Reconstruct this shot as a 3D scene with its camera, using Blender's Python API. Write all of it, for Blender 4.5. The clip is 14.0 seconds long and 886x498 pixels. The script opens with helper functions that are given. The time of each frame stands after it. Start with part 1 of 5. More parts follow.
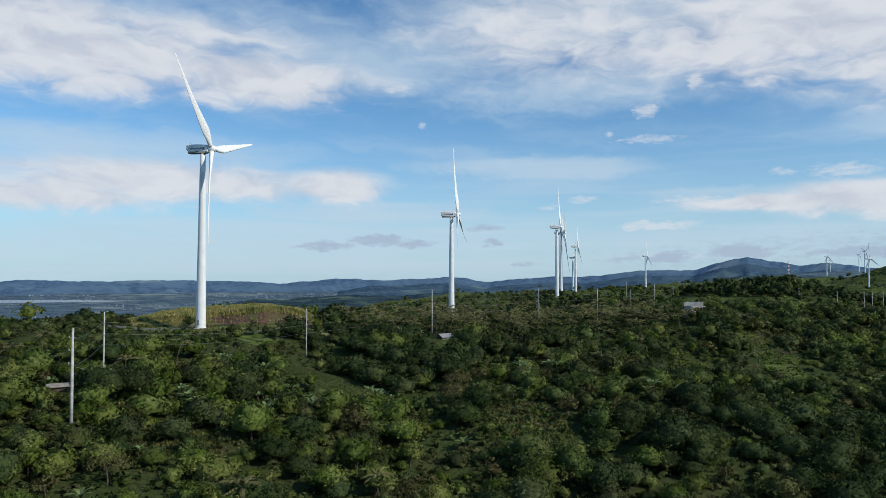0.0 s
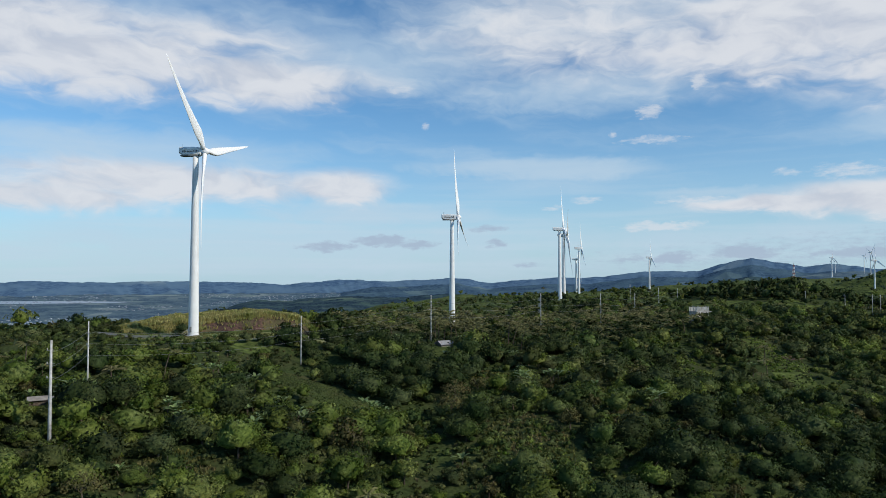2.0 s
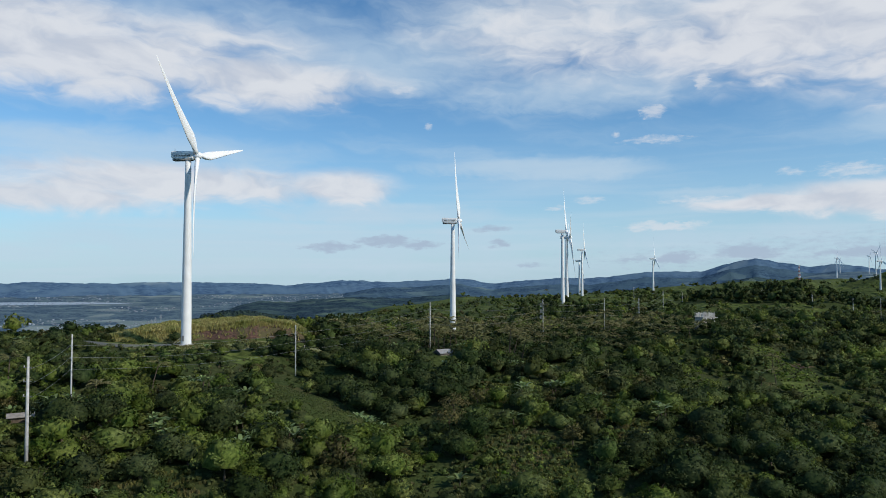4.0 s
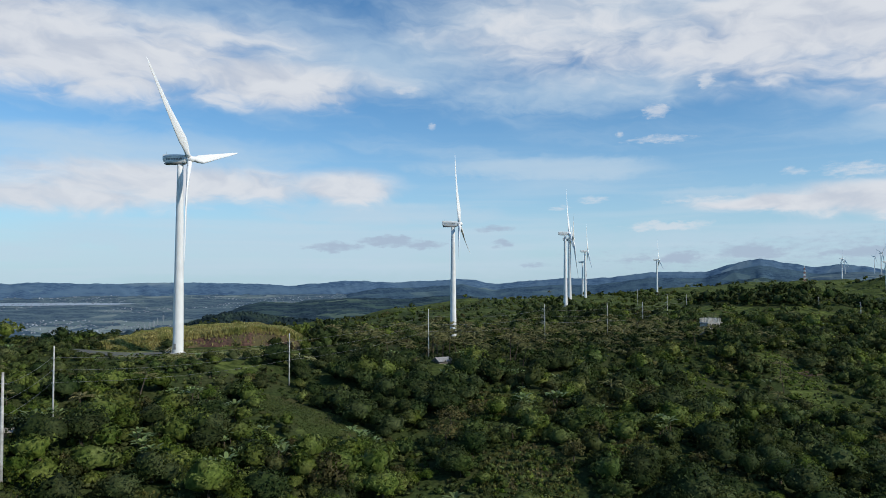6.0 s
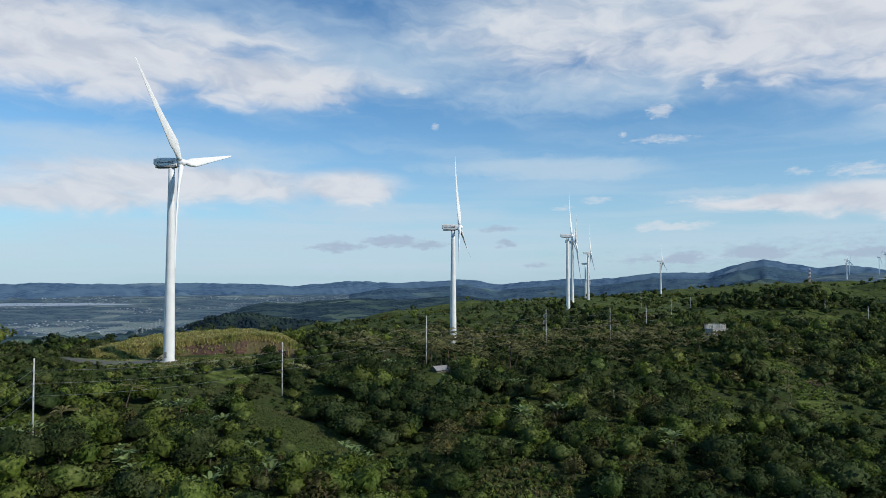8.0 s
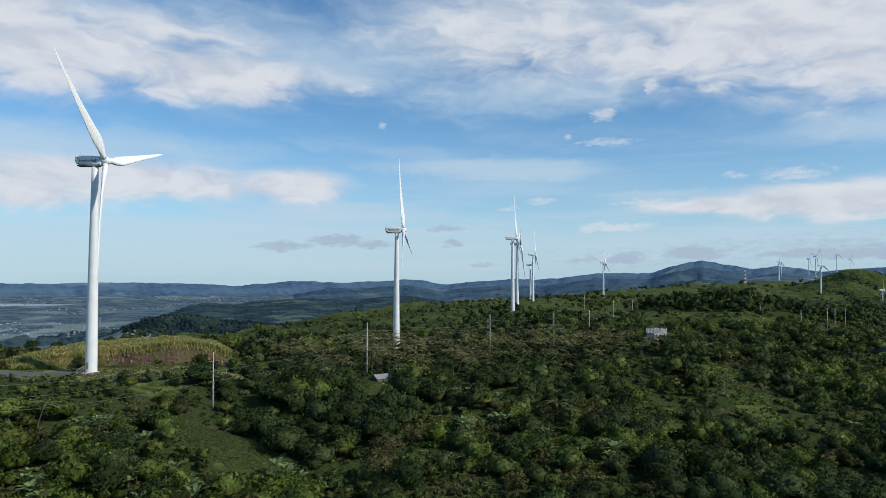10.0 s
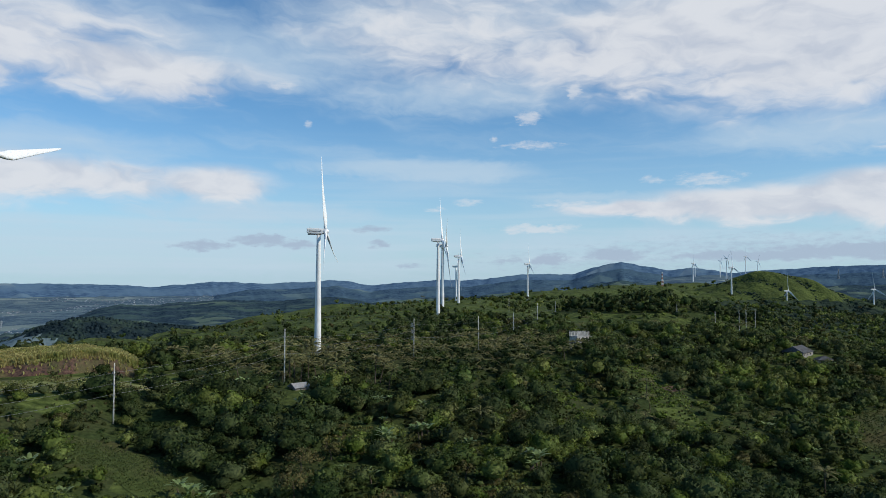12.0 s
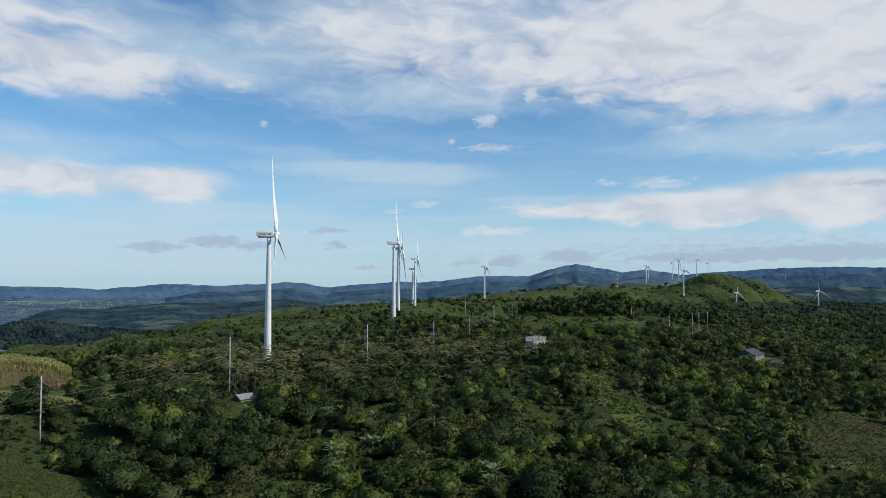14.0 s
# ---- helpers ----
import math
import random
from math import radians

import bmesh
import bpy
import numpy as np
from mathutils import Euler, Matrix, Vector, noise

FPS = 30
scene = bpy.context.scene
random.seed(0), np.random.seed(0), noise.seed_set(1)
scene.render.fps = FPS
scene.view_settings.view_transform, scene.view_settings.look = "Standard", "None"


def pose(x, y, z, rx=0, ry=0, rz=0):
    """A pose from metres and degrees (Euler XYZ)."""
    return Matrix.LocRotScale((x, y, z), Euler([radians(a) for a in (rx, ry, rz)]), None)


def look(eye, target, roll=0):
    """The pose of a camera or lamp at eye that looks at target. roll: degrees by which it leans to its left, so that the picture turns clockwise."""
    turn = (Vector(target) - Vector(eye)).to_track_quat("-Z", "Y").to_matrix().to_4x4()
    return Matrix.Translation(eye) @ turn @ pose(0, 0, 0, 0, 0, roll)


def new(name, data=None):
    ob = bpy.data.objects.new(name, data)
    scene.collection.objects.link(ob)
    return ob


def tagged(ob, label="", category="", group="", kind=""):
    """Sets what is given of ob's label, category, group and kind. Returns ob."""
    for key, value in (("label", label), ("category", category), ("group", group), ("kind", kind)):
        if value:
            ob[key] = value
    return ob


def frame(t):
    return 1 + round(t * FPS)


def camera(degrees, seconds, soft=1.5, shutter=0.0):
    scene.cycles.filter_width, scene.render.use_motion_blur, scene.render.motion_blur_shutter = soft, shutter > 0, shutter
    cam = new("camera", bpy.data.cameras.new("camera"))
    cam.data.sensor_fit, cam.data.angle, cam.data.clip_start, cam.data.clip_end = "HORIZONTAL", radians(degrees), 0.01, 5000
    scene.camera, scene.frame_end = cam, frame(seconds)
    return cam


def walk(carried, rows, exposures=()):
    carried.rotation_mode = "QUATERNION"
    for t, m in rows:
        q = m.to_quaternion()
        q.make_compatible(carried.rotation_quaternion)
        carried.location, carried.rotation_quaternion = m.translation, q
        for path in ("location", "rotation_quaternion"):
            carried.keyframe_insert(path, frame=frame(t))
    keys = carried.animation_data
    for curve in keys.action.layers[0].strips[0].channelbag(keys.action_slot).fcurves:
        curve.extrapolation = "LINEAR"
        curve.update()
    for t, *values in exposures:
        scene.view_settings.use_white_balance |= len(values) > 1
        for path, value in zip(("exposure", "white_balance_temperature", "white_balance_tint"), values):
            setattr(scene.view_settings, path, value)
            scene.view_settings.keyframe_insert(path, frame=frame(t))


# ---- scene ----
cam = camera(65.02, 14.0, soft=0.75)
# seconds, x, y, z, heading to the right, look up, roll
PATH = [
    (0, 0.00, -0.00, 23.42, 0.001, 2.090, 0.001),
    (0.5, 0.47, 2.12, 23.95, -0.077, 2.058, 0.028),
    (1, 0.89, 4.09, 24.53, -0.121, 2.080, 0.010),
    (1.5, 1.42, 6.01, 25.05, -0.213, 2.126, 0.005),
    (2, 1.92, 7.87, 25.54, -0.278, 2.147, -0.003),
    (2.5, 2.37, 9.87, 26.24, -0.357, 2.159, -0.040),
    (3, 2.76, 11.92, 27.02, -0.418, 2.159, -0.044),
    (5.5, 5.09, 21.13, 30.36, -0.747, 2.161, -0.094),
    (6, 5.61, 23.05, 31.00, -0.821, 2.159, -0.079),
    (6.5, 6.04, 24.87, 31.76, -0.889, 2.162, -0.057),
    (7, 6.60, 26.60, 32.40, -0.971, 2.182, -0.096),
    (8.0, 7.55, 30.46, 33.58, -1.080, 2.171, -0.022),
    (8.5, 8.03, 32.39, 34.17, -0.670, 2.165, 0.015),
    (9.0, 8.51, 34.32, 34.75, 0.310, 2.160, 0.052),
    (9.5, 8.99, 36.26, 35.34, 1.767, 2.154, 0.088),
    (10, 9.45, 37.66, 36.01, 3.308, 2.143, 0.096),
    (10.5, 10.08, 39.41, 36.45, 4.834, 2.155, 0.087),
    (11, 10.73, 41.30, 36.58, 6.324, 2.178, 0.079),
    (11.5, 11.06, 43.08, 36.98, 7.848, 2.194, 0.120),
    (12, 11.59, 45.06, 37.42, 9.352, 2.210, 0.164),
    (12.5, 12.24, 47.09, 37.68, 10.547, 2.247, 0.183),
    (13, 12.82, 49.06, 38.11, 11.620, 2.288, 0.193),
    (13.5, 13.57, 50.94, 38.62, 12.437, 2.302, 0.172),
    (14, 14.43, 52.83, 38.86, 12.856, 2.359, 0.142),
]
walk(cam, [(t, pose(x, y, z, 90 + up, 0, -head) @ pose(0, 0, 0, 0, 0, roll)) for t, x, y, z, head, up, roll in PATH])
# ---- end of camera ----
# ---------------------------------------------------------------- world and sun
SUN_RIGHT, SUN_UP = 118.0, 36.0      # degrees to the right of +y, degrees above the horizon
world = bpy.data.worlds.new("sky")
scene.world = world
world.use_nodes = True
wt = world.node_tree
wt.nodes.clear()


def wnode(kind, **values):
    n = wt.nodes.new(kind)
    for key, value in values.items():
        setattr(n, key, value)
    return n


def wmath(op, a, b=None, c=None, clamp=False):
    n = wt.nodes.new("ShaderNodeMath")
    n.operation, n.use_clamp = op, clamp
    for k, v in enumerate((a, b, c)):
        if v is None:
            continue
        if isinstance(v, (int, float)):
            n.inputs[k].default_value = v
        else:
            wt.links.new(v, n.inputs[k])
    return n.outputs[0]


def wmix(f, a, b):
    n = wt.nodes.new("ShaderNodeMix")
    n.data_type = "RGBA"
    for k, v in ((0, f), (6, a), (7, b)):
        if isinstance(v, (int, float)):
            n.inputs[k].default_value = v
        elif isinstance(v, tuple):
            n.inputs[k].default_value = (*v, 1)
        else:
            wt.links.new(v, n.inputs[k])
    return n.outputs[2]


def wstep(lo, hi, v):
    n = wt.nodes.new("ShaderNodeMapRange")
    n.interpolation_type = "SMOOTHSTEP"
    n.inputs[1].default_value, n.inputs[2].default_value = lo, hi
    wt.links.new(v, n.inputs[0])
    return n.outputs[0]


sky = wnode("ShaderNodeTexSky", sky_type="NISHITA", sun_disc=False)
sky.sun_elevation, sky.sun_rotation = radians(SUN_UP), radians(SUN_RIGHT)
sky.altitude, sky.air_density, sky.dust_density, sky.ozone_density = 350, 1.0, 0.6, 2.0
coords = wnode("ShaderNodeTexCoord").outputs["Generated"]
split = wnode("ShaderNodeSeparateXYZ")
wt.links.new(coords, split.inputs[0])
az = wmath("DEGREES", wmath("ARCTAN2", split.outputs[0], split.outputs[1]))
el = wmath("DEGREES", wmath("ARCSINE", split.outputs[2]))


def wnoise(sx, sy, ox, oy, detail=6.0, rough=0.55, across=None, up=None):
    v = wnode("ShaderNodeCombineXYZ")
    wt.links.new(wmath("MULTIPLY_ADD", across or az, sx, ox), v.inputs[0])
    wt.links.new(wmath("MULTIPLY_ADD", up or el, sy, oy), v.inputs[1])
    n = wnode("ShaderNodeTexNoise")
    n.inputs["Scale"].default_value, n.inputs["Detail"].default_value, n.inputs["Roughness"].default_value = 1.0, detail, rough
    wt.links.new(v.outputs[0], n.inputs["Vector"])
    return n.outputs[0]


warp = wnoise(0.12, 0.25, 20.0, 2.0, 3.0, 0.5)
drift = wnoise(0.22, 0.40, 31.0, 17.0, 3.0, 0.5)
curl_a = wmath("MULTIPLY_ADD", wmath("SUBTRACT", warp, 0.5), 9.0, az)
curl_e = wmath("ADD", wmath("MULTIPLY_ADD", wmath("SUBTRACT", drift, 0.5), 3.0, el), wmath("MULTIPLY", az, 0.06))
puff = wnoise(0.20, 0.48, 3.0, 1.0, 6.0, 0.52, curl_a, curl_e)
wisp = wnoise(0.06, 0.36, 9.0, 4.0, 6.0, 0.55, curl_a, curl_e)
fine = wnoise(0.60, 1.3, 1.0, 7.0, 5.0, 0.55, curl_a, curl_e)
az_w = wmath("MULTIPLY_ADD", wmath("SUBTRACT", warp, 0.5), 4.0, az)
el_w = wmath("MULTIPLY_ADD", wmath("SUBTRACT", puff, 0.5), 1.7, el)


def bank(clouds):
    """Cloud cover out of soft ovals: heading, height above the horizon, half width, half height (degrees), weight."""
    total = None
    for a, e, wa, we, k in clouds:
        da = wmath("MULTIPLY", wmath("SUBTRACT", az_w, a), 1 / wa)
        de = wmath("MULTIPLY", wmath("SUBTRACT", el_w, e), 1 / we)
        d = wmath("ADD", wmath("MULTIPLY", da, da), wmath("MULTIPLY", de, de))
        v = wmath("MULTIPLY", wmath("SUBTRACT", 1.0, d), k)
        total = v if total is None else wmath("MAXIMUM", total, v)
    return total


WHITE = [(-20.5, 17.3, 9.5, 2.3, 0.75), (-28.6, 15.7, 14.0, 2.89, 1.10), (-16.6, 15.2, 11.2, 2.10, 1.10), (-31.5, 17.4, 10.2, 2.79, 1.00), (-10.4, 14.2, 3.3, 0.65, 0.70), (30.9, 18.3, 19.6, 4.42, 1.20), (41.6, 17.4, 19.6, 5.82, 1.50), (13.6, 19.6, 14.0, 4.19, 0.60), (25.6, 15.3, 5.1, 1.30, 0.80), (-21.6, 7.0, 15.4, 1.58, 1.20), (-9.0, 7.2, 5.4, 1.40, 1.30), (-30.6, 5.8, 9.3, 1.30, 1.00), (36.9, 5.6, 13.0, 1.49, 1.50), (26.4, 5.4, 7.9, 0.70, 1.30), (43.1, 5.8, 9.3, 1.96, 1.60)]
SMALL = [(19.6, 5.8, 2.8, 0.37, 0.80), (17.0, 3.8, 3.4, 0.47, 1.20), (16.3, 12.8, 1.2, 0.61, 1.20), (-1.6, 12.2, 0.45, 0.36, 0.80), (20.1, 14.8, 0.7, 0.65, 1.20), (16.6, 10.6, 2.9, 0.37, 0.80), (13.6, 11.2, 0.4, 0.28, 0.90), (32.8, 4.1, 1.9, 0.33, 0.80), (11.3, 6.1, 1.2, 0.28, 0.80), (8.6, 5.4, 0.9, 0.23, 0.80), (-3.9, 15.1, 1.4, 0.42, 0.70), (43.9, 9.2, 2.8, 0.42, 0.80), (-4.3, 15.0, 0.9, 0.42, 0.70), (30.3, 7.5, 2.8, 0.65, 0.80), (26.1, 7.6, 1.2, 0.37, 0.60), (11.3, 6.0, 1.3, 0.28, 0.70)]
THIN = [(-19.0, 19.3, 17.0, 2.6, 0.5), (-13.0, 0.9, 32.6, 1.02, 0.70), (-29.1, 1.5, 14.0, 1.40, 0.70), (-8.6, 1.8, 18.6, 1.40, 0.70), (22.8, 2.9, 18.6, 1.16, 0.60), (-6.3, 17.1, 14.0, 2.79, 0.90), (10.0, 14.7, 11.6, 1.86, 0.80), (10.0, 8.5, 7.9, 0.93, 0.90), (-25.5, 9.5, 14.0, 1.63, 0.80), (-6.2, 4.9, 10.2, 1.02, 0.90), (39.6, 10.5, 11.6, 1.63, 0.90), (6.6, 8.8, 9.3, 0.84, 0.80), (-13.0, 2.5, 23.3, 2.10, 0.90), (14.6, 20.4, 23.3, 2.79, 0.90), (20.8, 6.3, 5.6, 0.47, 0.60), (31.6, 2.3, 23.3, 1.40, 0.60)]
GRAY = [(-5.3, 2.8, 2.8, 0.56, 1.20), (-2.3, 2.5, 1.9, 0.37, 1.00), (-9.6, 2.3, 2.8, 0.42, 1.00), (3.5, 3.8, 1.9, 0.28, 0.90), (4.2, 2.6, 1.1, 0.42, 0.90), (18.1, 1.35, 1.5, 0.55, 1.5), (14.8, 1.2, 1.9, 0.28, 0.70), (6.8, 0.8, 1.4, 0.23, 0.70), (41.3, 1.9, 9.3, 0.70, 1.5), (33.6, 1.6, 7.5, 0.5, 1.4), (23.3, 1.7, 2.8, 0.75, 1.30), (36.8, 2.1, 15.4, 1.2, 0.35), (23.9, 1.2, 12.1, 0.9, 0.25), (37.2, 1.9, 2.8, 0.56, 1.20), (45.2, 6.8, 2.8, 0.28, 0.80)]

streak = wnoise(0.085, 0.50, 14.0, 3.0, 6.0, 0.52, curl_a, curl_e)
texture = wmath("ADD", wmath("MULTIPLY", wmath("SUBTRACT", puff, 0.5), 1.7), wmath("MULTIPLY", wmath("SUBTRACT", fine, 0.5), 0.5))
texture = wmath("ADD", texture, wmath("MULTIPLY", wmath("SUBTRACT", streak, 0.5), 1.5))
body = wmath("ADD", wmath("MAXIMUM", bank(WHITE), -1.5), texture)
cover = wmath("MULTIPLY_ADD", wstep(-0.75, 0.75, body), 0.42, wmath("MULTIPLY", wstep(-0.1, 1.05, body), 0.52))
az_w = wmath("MULTIPLY_ADD", wmath("SUBTRACT", fine, 0.5), 2.0, az)
el_w = wmath("MULTIPLY_ADD", wmath("SUBTRACT", fine, 0.5), 1.0, el)
ragged = wnoise(1.1, 3.4, 5.0, 11.0, 5.0, 0.62)
small = wstep(-0.1, 1.25, wmath("ADD", wmath("MAXIMUM", bank(SMALL), -1.5), wmath("MULTIPLY", wmath("SUBTRACT", ragged, 0.5), 2.4)))
gray = wstep(-0.15, 1.1, wmath("ADD", wmath("MAXIMUM", bank(GRAY), -1.5), wmath("MULTIPLY", wmath("SUBTRACT", ragged, 0.5), 2.2)))
veil = wmath("MULTIPLY", wstep(0.46, 0.80, wisp), 0.45)
streaks = wmath("MULTIPLY", wmath("MULTIPLY", wstep(0.44, 0.66, wnoise(0.05, 0.9, 2.0, 8.0, 4.0, 0.5)), wmath("SUBTRACT", 1.0, wstep(4.0, 13.0, el))), 0.28)
veil = wmath("MAXIMUM", veil, wmath("MULTIPLY", wstep(-0.5, 1.1, wmath("ADD", wmath("MAXIMUM", bank(THIN), -1.5), wmath("MULTIPLY", texture, 0.7))), 0.7))
low = wmath("POWER", wmath("SUBTRACT", 1.0, wstep(-2.0, 22.0, el)), 2.0)

tinted = wnode("ShaderNodeMix", data_type="RGBA", blend_type="MULTIPLY")
tinted.inputs[0].default_value = 1.0
tinted.inputs[7].default_value = (0.575, 0.98, 1.22, 1)
wt.links.new(sky.outputs[0], tinted.inputs[6])
WHITE_C, VEIL_C, GRAY_C, LOW_C = (6.8, 7.05, 7.5), (4.8, 6.1, 7.3), (3.5, 4.3, 5.6), (4.70, 6.22, 7.5)
c = wmix(wmath("MULTIPLY", low, 0.72), tinted.outputs[2], LOW_C)
c = wmix(veil, c, VEIL_C)
c = wmix(streaks, c, (5.25, 6.4, 7.4))
shade = wmix(wstep(0.30, 0.62, puff), (5.2, 5.65, 6.5), WHITE_C)
c = wmix(cover, c, shade)
c = wmix(wmath("MULTIPLY", small, 0.6), c, WHITE_C)
c = wmix(wmath("MULTIPLY", gray, 0.75), c, GRAY_C)
back = wnode("ShaderNodeBackground")
back.inputs["Strength"].default_value = 0.105
wt.links.new(c, back.inputs["Color"])
wt.links.new(back.outputs[0], wnode("ShaderNodeOutputWorld").inputs["Surface"])

sun_data = bpy.data.lights.new("sun", "SUN")
sun_data.energy, sun_data.angle, sun_data.color = 3.6, radians(0.53), (1.0, 0.93, 0.80)
sun = new("sun", sun_data)
a, e = radians(SUN_RIGHT), radians(SUN_UP)
sun.matrix_world = look((0, 0, 0), (-math.sin(a) * math.cos(e), -math.cos(a) * math.cos(e), -math.sin(e)))
scene.view_settings.exposure = 0.0


# ---------------------------------------------------------------- materials
def material(name, dark, light, scale=1.0, rough=0.8, second=None, patch=0.05, bump=0.0, metal=0.0, per="", vary=0.0, through_light=0.0, soft=0.35, clump=0.0, relief=(), stretch=1.0):
    """A surface: two tones mixed by grain, a second pair of tones in large patches, and a spread of tone from piece to piece."""
    m = bpy.data.materials.new(name)
    m.use_nodes = True
    t = m.node_tree
    bsdf, out = t.nodes["Principled BSDF"], t.nodes["Material Output"]
    bsdf.inputs["Roughness"].default_value, bsdf.inputs["Metallic"].default_value = rough, metal
    bsdf.inputs["Specular IOR Level"].default_value = soft
    pos = t.nodes.new("ShaderNodeNewGeometry").outputs["Position"] if per != "object" else t.nodes.new("ShaderNodeTexCoord").outputs["Object"]

    if stretch != 1.0:
        longer = t.nodes.new("ShaderNodeVectorMath")
        longer.operation, longer.inputs[1].default_value = "MULTIPLY", (1.0, stretch, 1.6)
        t.links.new(pos, longer.inputs[0])
        pos = longer.outputs[0]

    def noise_at(s, detail):
        n = t.nodes.new("ShaderNodeTexNoise")
        n.inputs["Scale"].default_value, n.inputs["Detail"].default_value = s, detail
        t.links.new(pos, n.inputs["Vector"])
        return n.outputs[0]

    def step(v, lo, hi):
        r = t.nodes.new("ShaderNodeMapRange")
        r.inputs[1].default_value, r.inputs[2].default_value = lo, hi
        t.links.new(v, r.inputs[0])
        return r.outputs[0]

    def mix(f, a, b, kind="MIX"):
        n = t.nodes.new("ShaderNodeMix")
        n.data_type, n.blend_type = "RGBA", kind
        for k, v in ((0, f), (6, a), (7, b)):
            if isinstance(v, float):
                n.inputs[k].default_value = v
            elif isinstance(v, tuple):
                n.inputs[k].default_value = (*v, 1)
            else:
                t.links.new(v, n.inputs[k])
        return n.outputs[2]

    grain = noise_at(scale, 5)
    col = mix(step(grain, 0.32, 0.68), dark, light)
    if second:
        col = mix(step(noise_at(patch, 4), 0.45, 0.62), col, mix(step(grain, 0.3, 0.7), *second))
    if vary:
        if per == "island":
            rnd = t.nodes.new("ShaderNodeNewGeometry").outputs["Random Per Island"]
        else:
            tone = t.nodes.new("ShaderNodeAttribute")
            tone.attribute_name = "tone"
            both = t.nodes.new("ShaderNodeMath")
            both.operation = "ADD"
            t.links.new(t.nodes.new("ShaderNodeObjectInfo").outputs["Random"], both.inputs[0])
            t.links.new(tone.outputs["Fac"], both.inputs[1])
            wrap = t.nodes.new("ShaderNodeMath")
            wrap.operation = "FRACT"
            t.links.new(both.outputs[0], wrap.inputs[0])
            rnd = wrap.outputs[0]
        hsv = t.nodes.new("ShaderNodeHueSaturation")
        r = t.nodes.new("ShaderNodeMapRange")
        r.inputs[3].default_value, r.inputs[4].default_value = 1 - vary, 1 + vary
        t.links.new(rnd, r.inputs[0])
        t.links.new(r.outputs[0], hsv.inputs["Value"])
        h = t.nodes.new("ShaderNodeMapRange")
        h.inputs[3].default_value, h.inputs[4].default_value = 0.5 - 0.035 * vary, 0.5 + 0.055 * vary
        w = t.nodes.new("ShaderNodeMath")
        w.operation, w.inputs[1].default_value = "PINGPONG", 0.37
        t.links.new(rnd, w.inputs[0])
        t.links.new(w.outputs[0], h.inputs[0])
        h.inputs[2].default_value = 0.37
        t.links.new(h.outputs[0], hsv.inputs["Hue"])
        t.links.new(col, hsv.inputs["Color"])
        col = hsv.outputs[0]
    if clump:
        hs, big = t.nodes.new("ShaderNodeHueSaturation"), noise_at(0.135, 1.0)
        for key, lo, hi in (("Value", 1 - clump, 1 + clump), ("Hue", 0.5 + 0.02, 0.5 - 0.012), ("Saturation", 1.12, 0.92)):
            r = t.nodes.new("ShaderNodeMapRange")
            r.inputs[1].default_value, r.inputs[2].default_value, r.inputs[3].default_value, r.inputs[4].default_value = 0.3, 0.7, lo, hi
            t.links.new(big, r.inputs[0])
            t.links.new(r.outputs[0], hs.inputs[key])
        t.links.new(col, hs.inputs["Color"])
        col = hs.outputs[0]
    t.links.new(col, bsdf.inputs["Base Color"])
    if bump:
        b = t.nodes.new("ShaderNodeBump")
        b.inputs["Strength"].default_value, b.inputs["Distance"].default_value = 0.6, bump
        t.links.new(grain, b.inputs["Height"])
        t.links.new(b.outputs[0], bsdf.inputs["Normal"])
    if relief:
        b2 = t.nodes.new("ShaderNodeBump")
        b2.inputs["Strength"].default_value, b2.inputs["Distance"].default_value = 1.0, relief[1]
        t.links.new(noise_at(relief[0], 6), b2.inputs["Height"])
        if bump:
            t.links.new(b.outputs[0], b2.inputs["Normal"])
        t.links.new(b2.outputs[0], bsdf.inputs["Normal"])
    if through_light:
        tr = t.nodes.new("ShaderNodeBsdfTranslucent")
        t.links.new(col, tr.inputs["Color"])
        sh = t.nodes.new("ShaderNodeMixShader")
        sh.inputs[0].default_value = through_light
        t.links.new(bsdf.outputs[0], sh.inputs[1])
        t.links.new(tr.outputs[0], sh.inputs[2])
        t.links.new(sh.outputs[0], out.inputs["Surface"])
    return m


